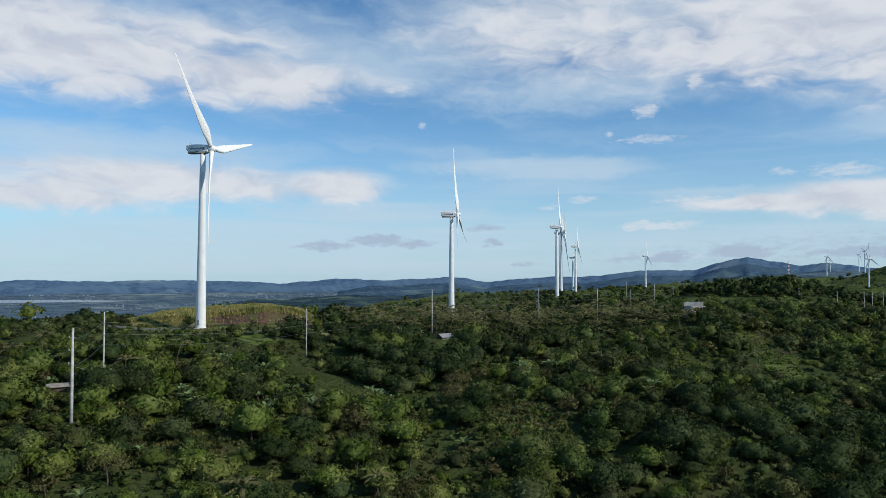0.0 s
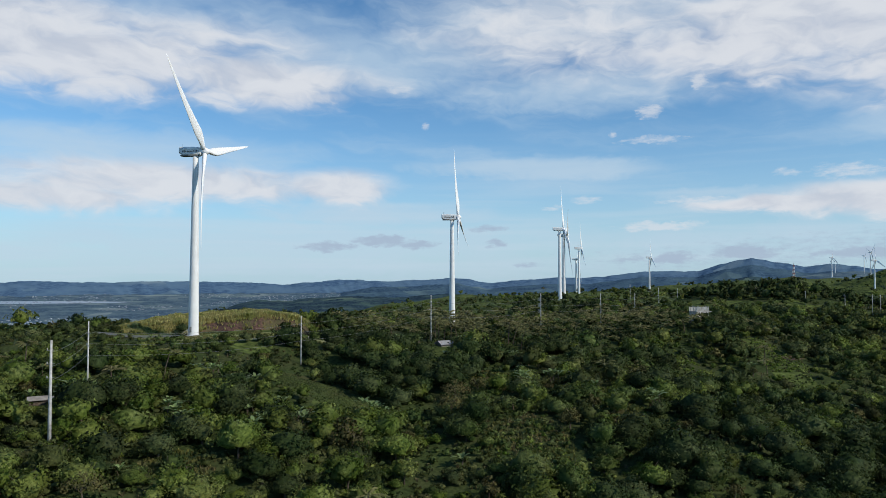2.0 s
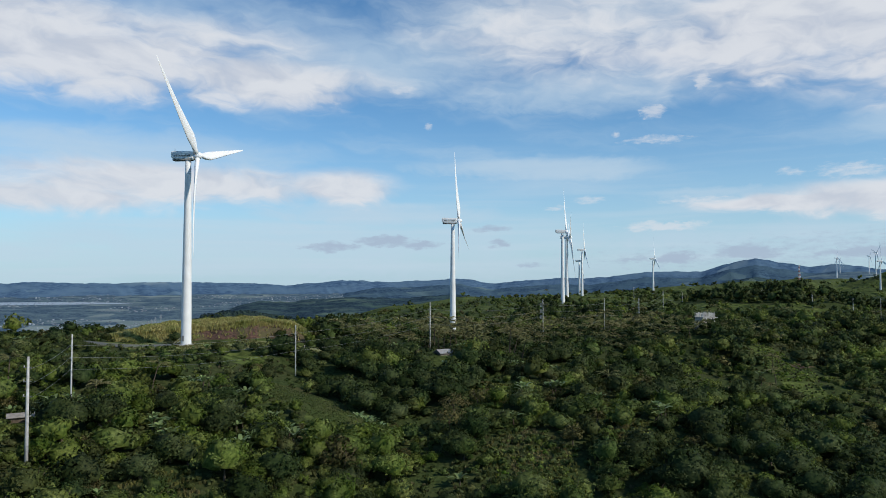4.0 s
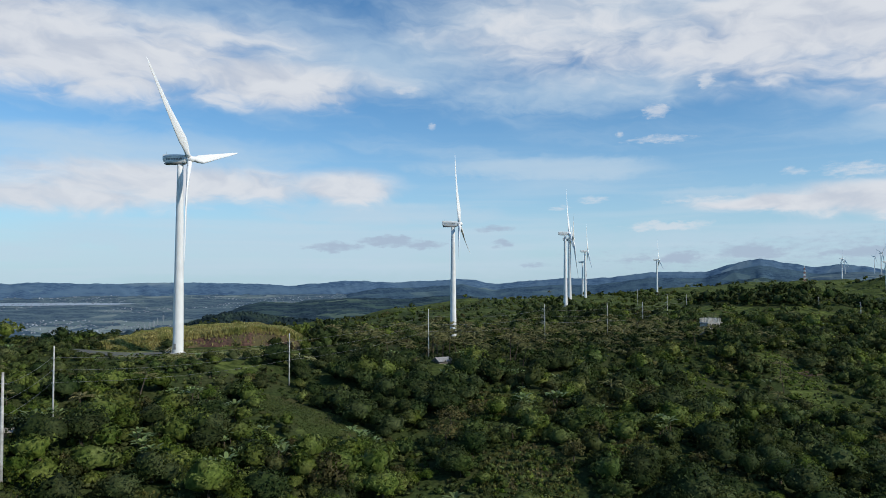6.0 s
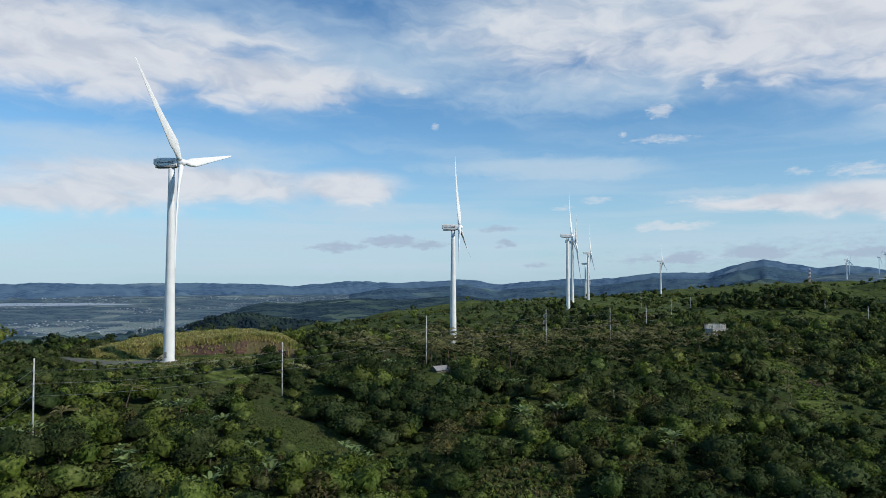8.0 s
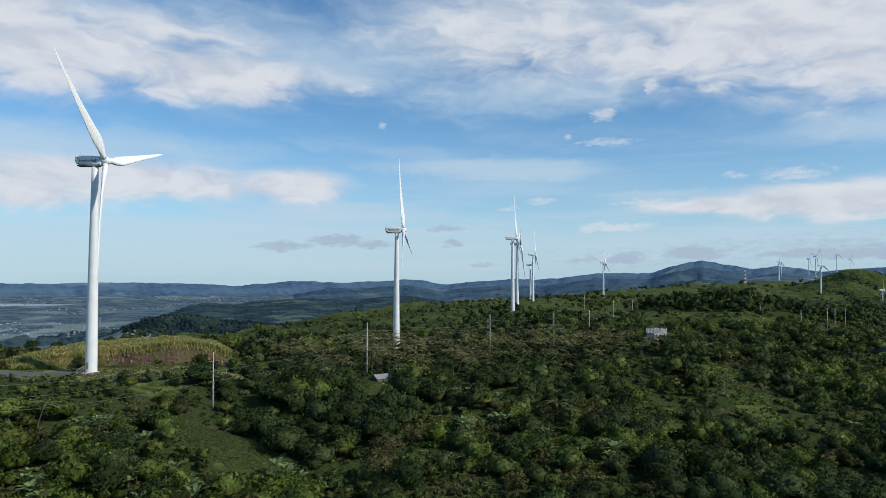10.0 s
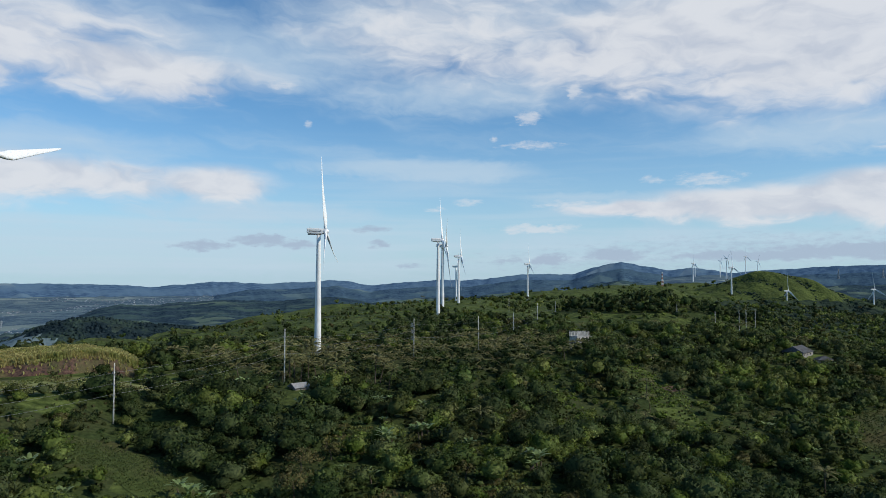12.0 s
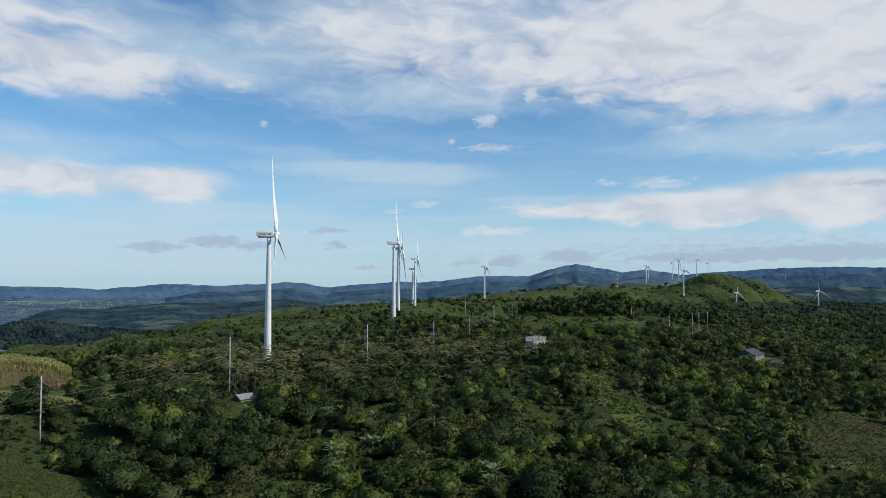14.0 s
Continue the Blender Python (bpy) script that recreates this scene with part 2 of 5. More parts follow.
def far_land(name, wood, field, cell, share, mottle=0.05, patch=0.0016):
    """Far country: mottled woods, with a patchwork of paler fields lying in the open parts. wood, field: a dark and a light tone each."""
    m = bpy.data.materials.new(name)
    m.use_nodes = True
    t = m.node_tree
    bsdf = t.nodes["Principled BSDF"]
    bsdf.inputs["Roughness"].default_value, bsdf.inputs["Specular IOR Level"].default_value = 1.0, 0.0
    place = t.nodes.new("ShaderNodeNewGeometry").outputs["Position"]

    def ramp(v, lo, hi):
        r = t.nodes.new("ShaderNodeMapRange")
        r.interpolation_type = "SMOOTHSTEP"
        r.inputs[1].default_value, r.inputs[2].default_value = lo, hi
        t.links.new(v, r.inputs[0])
        return r.outputs[0]

    def grain(scale, detail):
        n = t.nodes.new("ShaderNodeTexNoise")
        n.inputs["Scale"].default_value, n.inputs["Detail"].default_value, n.inputs["Roughness"].default_value = scale, detail, 0.6
        t.links.new(place, n.inputs["Vector"])
        return n.outputs[0]

    def blend(f, a, b):
        n = t.nodes.new("ShaderNodeMix")
        n.data_type = "RGBA"
        for k, v in ((0, f), (6, a), (7, b)):
            if isinstance(v, tuple):
                n.inputs[k].default_value = (*v, 1)
            else:
                t.links.new(v, n.inputs[k])
        return n.outputs[2]

    cells = t.nodes.new("ShaderNodeTexVoronoi")
    cells.inputs["Scale"].default_value, cells.inputs["Randomness"].default_value = cell, 0.9
    t.links.new(place, cells.inputs["Vector"])
    each = t.nodes.new("ShaderNodeSeparateColor")
    t.links.new(cells.outputs["Color"], each.inputs[0])
    open_ground = t.nodes.new("ShaderNodeMath")
    open_ground.operation = "MULTIPLY"
    t.links.new(ramp(each.outputs[0], 1 - share - 0.04, 1 - share + 0.04), open_ground.inputs[0])
    t.links.new(ramp(grain(patch, 3), 0.46, 0.58), open_ground.inputs[1])
    woods = blend(ramp(grain(mottle, 6), 0.36, 0.64), *wood)
    woods = blend(ramp(grain(mottle * 0.13, 3), 0.40, 0.66), woods, blend(ramp(grain(mottle * 1.7, 3), 0.3, 0.7), wood[1], field[0]))
    t.links.new(blend(open_ground.outputs[0], woods, blend(each.outputs[1], *field)), bsdf.inputs["Base Color"])
    b = t.nodes.new("ShaderNodeBump")
    b.inputs["Strength"].default_value, b.inputs["Distance"].default_value = 0.6, 9.0
    t.links.new(grain(mottle * 0.6, 4), b.inputs["Height"])
    t.links.new(b.outputs[0], bsdf.inputs["Normal"])
    return m


M_GROUND = material("hill_grass", (0.031, 0.046, 0.013), (0.108, 0.136, 0.038), 0.30, 0.95, ((0.026, 0.038, 0.012), (0.078, 0.098, 0.030)), 0.022, 0.5, soft=0.05, relief=(0.03, 14))
M_LEAF = material("leaves", (0.032, 0.049, 0.015), (0.108, 0.139, 0.043), 1.1, 0.6, ((0.044, 0.052, 0.019), (0.104, 0.114, 0.043)), 0.02, 0.22, vary=0.36, through_light=0.32, soft=0.07, clump=0.3)
M_LEAF_LIGHT = material("light_leaves", (0.055, 0.076, 0.018), (0.178, 0.215, 0.054), 1.1, 0.6, None, 0.03, 0.22, vary=0.28, through_light=0.34, soft=0.07, clump=0.28)
# herb green with sunlight painted in as a brighter base colour
M_HERB = material("sun_brightened_herbs", (0.075, 0.110, 0.024), (0.200, 0.245, 0.060), 0.9, 0.7, None, 0.03, 0.2, vary=0.25, through_light=0.34, soft=0.07, clump=0.25)
# mango leaf colour; also used to paint shade on growth below the crowns
M_LEAF_DARK = material("mango_and_shade_leaves", (0.017, 0.028, 0.011), (0.062, 0.082, 0.028), 1.1, 0.6, None, 0.03, 0.22, vary=0.28, through_light=0.2, soft=0.05, clump=0.28)
M_LEAF_DRY = material("dry_leaves", (0.060, 0.060, 0.022), (0.125, 0.112, 0.045), 0.6, 0.7, None, 0.03, 0, vary=0.25, through_light=0.15, soft=0.07)
M_PALM = material("palm_fronds", (0.064, 0.066, 0.025), (0.185, 0.172, 0.074), 0.5, 0.5, None, 0.03, 0, vary=0.3, through_light=0.25, soft=0.05)
M_BANANA = material("banana_leaves", (0.11, 0.16, 0.05), (0.24, 0.30, 0.11), 0.7, 0.45, None, 0.03, 0, vary=0.25, through_light=0.25)
M_BARK = material("bark", (0.06, 0.045, 0.032), (0.13, 0.10, 0.075), 4.0, 0.9, None, 0.03, 0.02)
M_WHITE = material("turbine_paint", (0.70, 0.70, 0.69), (0.80, 0.80, 0.79), 0.25, 0.42, ((0.66, 0.66, 0.645), (0.77, 0.77, 0.76)), 0.06)
M_BLADE = material("blade_gelcoat", (0.80, 0.80, 0.80), (0.87, 0.87, 0.87), 0.4, 0.35)
# fields and woods of the plain, with distance haze painted in as blue
M_PLAIN = far_land("hazed_plain_fields", ((0.034, 0.062, 0.096), (0.085, 0.130, 0.172)), ((0.130, 0.180, 0.180), (0.210, 0.255, 0.250)), 0.0085, 0.50, 0.09)
M_FLOOR = material("forest_floor", (0.022, 0.033, 0.011), (0.053, 0.072, 0.023), 0.8, 0.95, ((0.029, 0.037, 0.014), (0.058, 0.067, 0.026)), 0.05, 0.5, soft=0.05)
# dark woods with some distance haze added to the colour as blue
M_VALLEY = far_land("hazed_valley_woods", ((0.006, 0.013, 0.018), (0.021, 0.034, 0.040)), ((0.045, 0.070, 0.048), (0.10, 0.125, 0.085)), 0.014, 0.22, 0.11)
M_DARKWOOD = far_land("hazed_dark_woods", ((0.010, 0.018, 0.016), (0.034, 0.048, 0.036)), ((0.055, 0.075, 0.035), (0.085, 0.105, 0.05)), 0.013, 0.16, 0.10)
# aerial haze is put into these base colours: bluer and paler with distance
M_FAR = far_land("hazed_far_woods", ((0.011, 0.024, 0.040), (0.040, 0.066, 0.086)), ((0.060, 0.100, 0.085), (0.130, 0.165, 0.130)), 0.012, 0.28, 0.085)
M_MOUNT2 = far_land("hazed_hill_woods", ((0.026, 0.052, 0.090), (0.060, 0.104, 0.148)), ((0.070, 0.118, 0.145), (0.115, 0.165, 0.175)), 0.008, 0.22, 0.05)
M_MOUNT = far_land("hazed_mountain_woods", ((0.048, 0.092, 0.158), (0.088, 0.148, 0.225)), ((0.10, 0.165, 0.225), (0.15, 0.21, 0.255)), 0.006, 0.14, 0.03)

# ---------------------------------------------------------------- the lie of the land
RIDGE = [(-700, 60, -20), (-420, 180, -6), (-200, 275, 0), (-105, 302, 0), (-20, 370, -5), (60, 520, -8), (125, 740, 0),
         (260, 1150, -6), (447, 1534, -14), (900, 1950, 8), (1300, 2350, 14), (2000, 3400, 36), (3000, 5000, 60)]
KNOLLS = [(-80, 165, 45, 0.3), (-30, 190, 40, -3.8), (30, 200, 40, -5.0), (70, 210, 40, 7.1), (130, 262, 50, -12.1), (60, 250, 45, 3.0), (0, 260, 45, -1.2), (-50, 255, 45, -2.8), (-120, 230, 50, 1.1), (0, 310, 45, 0.8), (90, 330, 50, -0.8), (160, 370, 60, 7.3), (150, 440, 60, 2.1), (30, 400, 40, 0.5), (-105, 345, 40, 1.3), (148, 411, 22, 6.2), (250, 330, 80, -1.7), (0, 50, 75, -23.2), (90, 120, 60, -11.0)]
KNOLLS += [(5, 480, 35, -6.1), (240, 470, 80, 0.6), (324, 480, 70, 13.8), (300, 600, 90, 8.8), (230, 700, 90, -2.1), (375, 760, 70, 27.6), (450, 950, 90, 10.2), (-60, 700, 110, -1.4), (578, 1164, 50, 29.4), (500, 1150, 120, 7.2), (620, 1240, 90, 17.7), (1200, 1750, 90, 72.8), (600, 1700, 200, 1.1), (1420, 1500, 170, -38.4)]
# grassy shoulders that step down to the plain behind the second turbine
KNOLLS += [(-202, 663, 27, 11.6), (-194, 719, 29, 17.9), (-180, 743, 30, -4.6), (-163, 768, 31, 4.1), (-147, 813, 33, 9.9), (-131, 837, 34, -4.9), (-114, 870, 35, -1.9), (-95, 904, 36, 5.4), (-74, 947, 38, 5.1), (-52, 999, 40, 4.5), (-15, 1051, 42, 9.6), (30, 1102, 44, 12.3)]
# the long green hill
KNOLLS += [(1076, 1842, 48, 10.3), (1121, 1814, 48, 2.6), (1165, 1785, 48, 11.8), (1293, 1694, 48, 23.9), (1335, 1659, 48, 12.7), (1385, 1616, 48, 26.0), (1427, 1577, 48, 5.0)]
# a dark wooded foothill on the plain
KNOLLS += [(-600, 1740, 85, 46), (-520, 1790, 90, 34), (-410, 1850, 105, 30), (-280, 1900, 110, 22), (-690, 1880, 60, 14), (-35, 265, 17, -4.0)]


def ground_z(x, y):
    """Height of the ground: a long ridge that falls to a plain on one side and a valley on the other, with knolls and hollows."""
    x, y = np.asarray(x, float), np.asarray(y, float)
    best, z, side = np.full(x.shape, 1e9), np.zeros(x.shape), np.zeros(x.shape)
    for (ax, ay, az_), (bx, by, bz) in zip(RIDGE[:-1], RIDGE[1:]):
        dx, dy = bx - ax, by - ay
        u = np.clip(((x - ax) * dx + (y - ay) * dy) / (dx * dx + dy * dy), 0, 1)
        d = np.hypot(x - ax - u * dx, y - ay - u * dy)
        m = d < best
        best, z, side = np.where(m, d, best), np.where(m, az_ + u * (bz - az_), z), np.where(m, (x - ax) * dy - (y - ay) * dx, side)
    fall_l, fall_r = 1 - np.exp(-(best / 520) ** 2.4), 1 - np.exp(-(best / 330) ** 1.5)
    dist = np.hypot(x, y)
    plain = -140 + 55 * np.clip((dist - 2300) / 2300, 0, 1)
    z = z + np.where(side < 0, (plain - z) * fall_l, (-48 - z) * fall_r)
    for kx, ky, r, h in KNOLLS:
        z = z + h * np.exp(-((x - kx) ** 2 + (y - ky) ** 2) / (2 * r * r))
    rough = np.clip((dist - 400) / 500, 0, 1) * np.clip((z + 120) / 60, 0.25, 1)
    z = z + rough * (3 * np.sin(x / 61 + 1.3 * np.sin(y / 97)) * np.sin(y / 83 + np.sin(x / 119)) + 3.5 * np.sin(x / 170 + y / 240) * np.cos(y / 150 - x / 310))
    z = z + 1.6 * np.sin(x / 13.0 + 1.7 * np.sin(y / 23)) * np.sin(y / 15.5 + np.sin(x / 29)) * np.clip((dist - 90) / 60, 0, 1)
    pad = np.exp(-(((x + 98) / 36) ** 4 + ((y - 303) / 17) ** 4))
    gully = np.exp(-(((x - 1230) / 190) ** 2 + ((y - 1740) / 190) ** 2))
    z = z + gully * (11.0 * np.abs(np.sin((x + 0.35 * y) / 25 + 0.9 * np.sin(y / 47))) + 3.4 * np.sin((x + y) / 23 + np.sin(x / 41)) - 7.0)
    lake = np.exp(-(((x + 2000) / 640) ** 4 + ((y - 3360) / 360) ** 4))
    return (z * (1 - lake) - 107 * lake) * (1 - pad)


def mesh_np(name, verts, faces, mats, sides, smooth=False, normals=None, tone=None):
    """A mesh out of arrays: all faces have the same number of sides. normals: rounded shading of foliage; tone: a random number a plant."""
    me = bpy.data.meshes.new(name)
    verts, faces = np.asarray(verts, np.float32), np.asarray(faces, np.int32)
    me.vertices.add(len(verts))
    me.vertices.foreach_set("co", verts.ravel())
    me.loops.add(faces.size)
    me.loops.foreach_set("vertex_index", faces.ravel())
    me.polygons.add(len(faces))
    me.polygons.foreach_set("loop_start", np.arange(0, faces.size, sides, dtype=np.int32))
    if smooth or normals is not None:
        me.polygons.foreach_set("use_smooth", np.ones(len(faces), bool))
    for m in mats if isinstance(mats, (list, tuple)) else [mats]:
        me.materials.append(m)
    me.update(calc_edges=True)
    if normals is not None:
        me.normals_split_custom_set_from_vertices(np.asarray(normals, np.float32))
    if tone is not None:
        me.attributes.new("tone", "FLOAT", "POINT").data.foreach_set("value", np.asarray(tone, np.float32))
    return me


def grid_faces(nu, nv):
    i = np.arange(nu - 1)[:, None] * nv + np.arange(nv - 1)[None, :]
    return np.stack([i, i + nv, i + nv + 1, i + 1], -1).reshape(-1, 4)


def axis(stops):
    return np.unique(np.concatenate([np.arange(a, b, s) for a, b, s in stops]))


gx = axis([(-4900, -1600, 150), (-1600, -320, 40), (-320, 460, 7), (460, 1010, 24), (1010, 1450, 9), (1450, 1600, 24), (1600, 4901, 110)])
gy = axis([(-4900, -200, 235), (-200, 80, 20), (80, 560, 6), (560, 1300, 14), (1300, 1560, 36), (1560, 1880, 10), (1880, 2600, 36), (2600, 4901, 100)])
GX, GY = np.meshgrid(gx, gy, indexing="ij")
GZ = ground_z(GX, GY)
ground = new("ground", mesh_np("ground", np.stack([GX, GY, GZ], -1).reshape(-1, 3), grid_faces(len(gx), len(gy)), M_GROUND, 4, True))
tagged(ground, "grassy green hill ground falling away to a plain", "ground", kind="structure")
SKYLINE = [(-60.0, -0.90), (-33.4, -0.58), (-30.8, -0.44), (-28.1, -0.62), (-22.3, -0.52), (-16.5, -0.64), (-13.0, -0.79), (-8.5, -0.43), (-4.8, -0.53), (-2.9, -0.49), (0.8, -0.26), (3.6, -0.68), (9.1, -0.22), (11.3, -0.31), (13.5, -0.04), (15.7, 0.27), (17.8, 0.27), (19.8, 0.26), (21.5, 0.81), (23.6, 1.18), (25.7, 0.87), (27.2, 0.57), (29.0, 0.74), (31.5, 0.38), (35.2, 0.64), (38.7, 0.84), (41.3, 0.91), (45.4, 0.93), (70.0, 0.90)]   # heading, degrees above eye level


def far_range(name, label, reach, depth, drop, level, seed, mat, start=-90):
    """A far range of hills with spurs, whose crest follows the skyline lowered by drop degrees."""
    r = np.random.default_rng(seed)
    heads = np.arange(-58, 70, 0.16)
    el_ = np.interp(heads, [p[0] for p in SKYLINE], [p[1] for p in SKYLINE]) - drop
    el_ = el_ - 2.5 * (1 - np.clip((heads - start) / 10, 0, 1))
    jag = value_noise(heads * 10, heads * 0, 9, seed) * 0.10 + value_noise(heads * 10, heads * 0, 3, seed + 1) * 0.05
    rows = []
    for k, u in enumerate(np.linspace(0, 1, 44)):
        d = reach - depth * (1 - u)
        crest = 30 + np.tan(np.radians(el_ + jag - 0.07)) * reach
        fold = lambda across, down, k: 1 - np.abs(2 * value_noise(heads * 10 + 9 * u, heads * 0 + u * down, across, seed + k) - 1)
        spur = 0.45 * fold(17, 3, 2) + 0.30 * fold(7, 4, 3) + 0.16 * fold(3.2, 6, 4)
        rise = u ** 1.5
        z = level + (crest - level) * np.clip(rise + (spur - 0.42) * 0.55 * (1 - u) * u ** 0.5 * 1.5, 0, 1.0)
        a = np.radians(heads)
        rows.append(np.stack([np.sin(a) * d, np.cos(a) * d, z if k else z * 0 - 300], -1))
    v = np.array(rows)
    ob = new(name, mesh_np(name, v.reshape(-1, 3), grid_faces(len(rows), len(heads)), mat, 4, True))
    return tagged(ob, label, "mountains", kind="structure")


def value_noise(x, y, scale, seed):
    """Smooth noise from 0 to 1 over the plan."""
    r = np.random.default_rng(seed)
    tab = r.uniform(0, 1, (64, 64))
    u, v = np.asarray(x) / scale + 500.0, np.asarray(y) / scale + 500.0
    i, j = np.floor(u).astype(int), np.floor(v).astype(int)
    fu, fv = u - i, v - j
    fu, fv = fu * fu * (3 - 2 * fu), fv * fv * (3 - 2 * fv)
    g = lambda a, b: tab[a % 64, b % 64]
    return (g(i, j) * (1 - fu) + g(i + 1, j) * fu) * (1 - fv) + (g(i, j + 1) * (1 - fu) + g(i + 1, j + 1) * fu) * fv


# three ranges whose blue is haze mixed into the woods' own colour
far_range("backdrop_mountains", "wooded mountain range on the horizon, haze blue put into its colour", 4880, 520, 0.0, -100, 5, M_MOUNT)
far_range("backdrop_hills", "wooded hills before the mountains, tinted with painted haze blue", 4350, 800, 0.5, -110, 25, M_MOUNT2, -16)
far_range("backdrop_foothills", "dark wooded foothills with clearings, painted haze blue in their colour", 3300, 1300, 1.35, -125, 15, M_FAR, -25)
# ---------------------------------------------------------------- wind turbines
def part(name, bm, mat, parent, label="", smooth=True):
    me = bpy.data.meshes.new(name)
    bm.normal_update()
    bm.to_mesh(me)
    bm.free()
    for m in mat if isinstance(mat, (list, tuple)) else [mat]:
        me.materials.append(m)
    if smooth:
        me.polygons.foreach_set("use_smooth", [True] * len(me.polygons))
    ob = new(name, me)
    ob.parent = parent
    if label:
        tagged(ob, label)
    return ob


def rings(bm, sections, closed=True):
    """Skin rings of points, given section by section; ends capped."""
    rows = [[bm.verts.new(p) for p in s] for s in sections]
    n = len(rows[0])
    for a, b in zip(rows[:-1], rows[1:]):
        for k in range(n):
            bm.faces.new((a[k], a[(k + 1) % n], b[(k + 1) % n], b[k]))
    if closed:
        bm.faces.new(rows[0][::-1])
        bm.faces.new(rows[-1])
    return bm


def circle(r, z, n=24, cx=0.0, cy=0.0):
    return [(cx + r * math.cos(2 * math.pi * k / n), cy + r * math.sin(2 * math.pi * k / n), z) for k in range(n)]


def box(bm, x0, x1, y0, y1, z0, z1):
    v = [bm.verts.new(p) for p in ((x0, y0, z0), (x1, y0, z0), (x1, y1, z0), (x0, y1, z0), (x0, y0, z1), (x1, y0, z1), (x1, y1, z1), (x0, y1, z1))]
    for f in ((3, 2, 1, 0), (4, 5, 6, 7), (0, 1, 5, 4), (1, 2, 6, 5), (2, 3, 7, 6), (3, 0, 4, 7)):
        bm.faces.new([v[k] for k in f])
    return bm


def blade_sections(length=43.5):
    secs = []
    for f, chord, thick, twist in ((0.0, 1.9, 1.0, 0), (0.04, 2.0, 0.95, -10), (0.10, 3.0, 0.55, -22), (0.18, 4.1, 0.30, -24), (0.30, 3.6, 0.24, -20),
                                   (0.5, 2.6, 0.20, -16), (0.7, 1.8, 0.18, -13), (0.88, 1.1, 0.16, -11), (0.97, 0.6, 0.15, -10), (1.0, 0.12, 0.15, -10)):
        ring, tw = [], radians(twist)
        for k in range(14):
            a = 2 * math.pi * k / 14
            px, py = chord * (0.5 * math.cos(a) - (0.18 if thick < 0.9 else 0.0)), 0.5 * chord * thick * math.sin(a) * (1 - 0.35 * math.cos(a) * (thick < 0.9))
            ring.append((px * math.cos(tw) - py * math.sin(tw), px * math.sin(tw) + py * math.cos(tw) + 1.6 * f * f, 1.1 + length * f))
        secs.append(ring)
    return secs


HUB = 78.0


def turbine(where, facing, spin, label, detailed=False):
    """A three-bladed turbine. facing: degrees to which its rotor looks, clockwise from +y; spin: degrees of the first blade from upright."""
    root = tagged(new("wind_turbine"), label, "wind turbine", "wind turbines along the ridge")
    root.matrix_world = pose(*where)
    n = 32 if detailed else 16
    part("tower", rings(bmesh.new(), [circle(r, z, n) for r, z in ((2.1, -14), (2.1, 0), (2.08, 2), (1.98, 14), (1.78, 32), (1.5, 54), (1.25, 70), (1.17, 76.0))]), M_WHITE, root)
    turn = Matrix.Rotation(radians(-facing), 4, "Z")
    yaw = part("nacelle", rings(bmesh.new(), [[(x * w, y, HUB + z * h + dz) for x, z in ((-.5, -.36), (-.36, -.5), (.36, -.5), (.5, -.36), (.5, .3), (.4, .5), (-.4, .5), (-.5, .3))]
                                               for y, w, h, dz in ((2.9, 2.5, 2.6, 0), (2.6, 3.1, 3.3, 0), (-1, 3.4, 3.7, 0.05), (-5.2, 3.4, 3.6, 0.15), (-6.6, 3.3, 2.9, 0.5), (-6.9, 3.0, 2.4, 0.55))]), M_WHITE, root, smooth=False)
    yaw.matrix_basis = turn
    if detailed:
        # dark grey keel puts the shadow under the nacelle into its colour
        under = part("nacelle_keel", rings(bmesh.new(), [[(x * w, y, HUB - 1.75 + z) for x, z in ((-.5, .3), (-.4, -.22), (.4, -.22), (.5, .3))] for y, w in ((1.6, 3.0), (-4.6, 3.3), (-6.3, 3.0))]), M_KEEL, root, "underside coloured dark grey for the shadow beneath the nacelle")
        under.matrix_basis = turn
        for k in range(10):
            for sgn in (-1, 1):
                h = (0.95, 0.55, 0.8, 0.55, 0.6, 0.6, 0.55, 0.6, 0.75, 0.75)[k]
                y0 = 1.35 - 0.68 * k if sgn > 0 else -4.95 + 0.68 * k
                b = part("letter_bar", box(bmesh.new(), sgn * 1.69 - 0.03, sgn * 1.69 + 0.03, y0 - 0.46, y0, HUB - 0.35, HUB - 0.35 + h), M_LETTER, yaw, "", False)
        part("wind_vane", rings(bmesh.new(), [circle(0.05, HUB + z, 6, 0.6, -5.6) for z in (1.9, 3.4)]), M_KEEL, yaw)
    tilt = turn @ Matrix.Translation((0, 4.1, HUB)) @ Matrix.Rotation(radians(5), 4, "X")
    hub = part("hub", rings(bmesh.new(), [[(r * math.cos(2 * math.pi * k / 20), y, r * math.sin(2 * math.pi * k / 20)) for k in range(20)] for y, r in ((-1.3, 1.25), (-1.1, 1.5), (0.3, 1.55), (1.1, 1.3), (1.7, 0.85), (2.0, 0.25))]), M_BLADE, root)
    hub.matrix_basis = tilt
    for k in range(3):
        b = part("blade", rings(bmesh.new(), blade_sections()), M_BLADE, root)
        b.matrix_basis = tilt @ Matrix.Rotation(radians(spin + 120 * k), 4, "Y")
    if detailed:
        part("tower_door", box(bmesh.new(), -1.0, -0.1, -2.16, -2.02, 1.6, 3.9), M_KEEL, root, "grey steel door at the foot of the tower", False)
        part("foundation", rings(bmesh.new(), [circle(3.4, -1.0, n), circle(3.4, 0.12, n), circle(3.3, 0.18, n)]), M_CONCRETE, root, "round concrete footing")
    return root


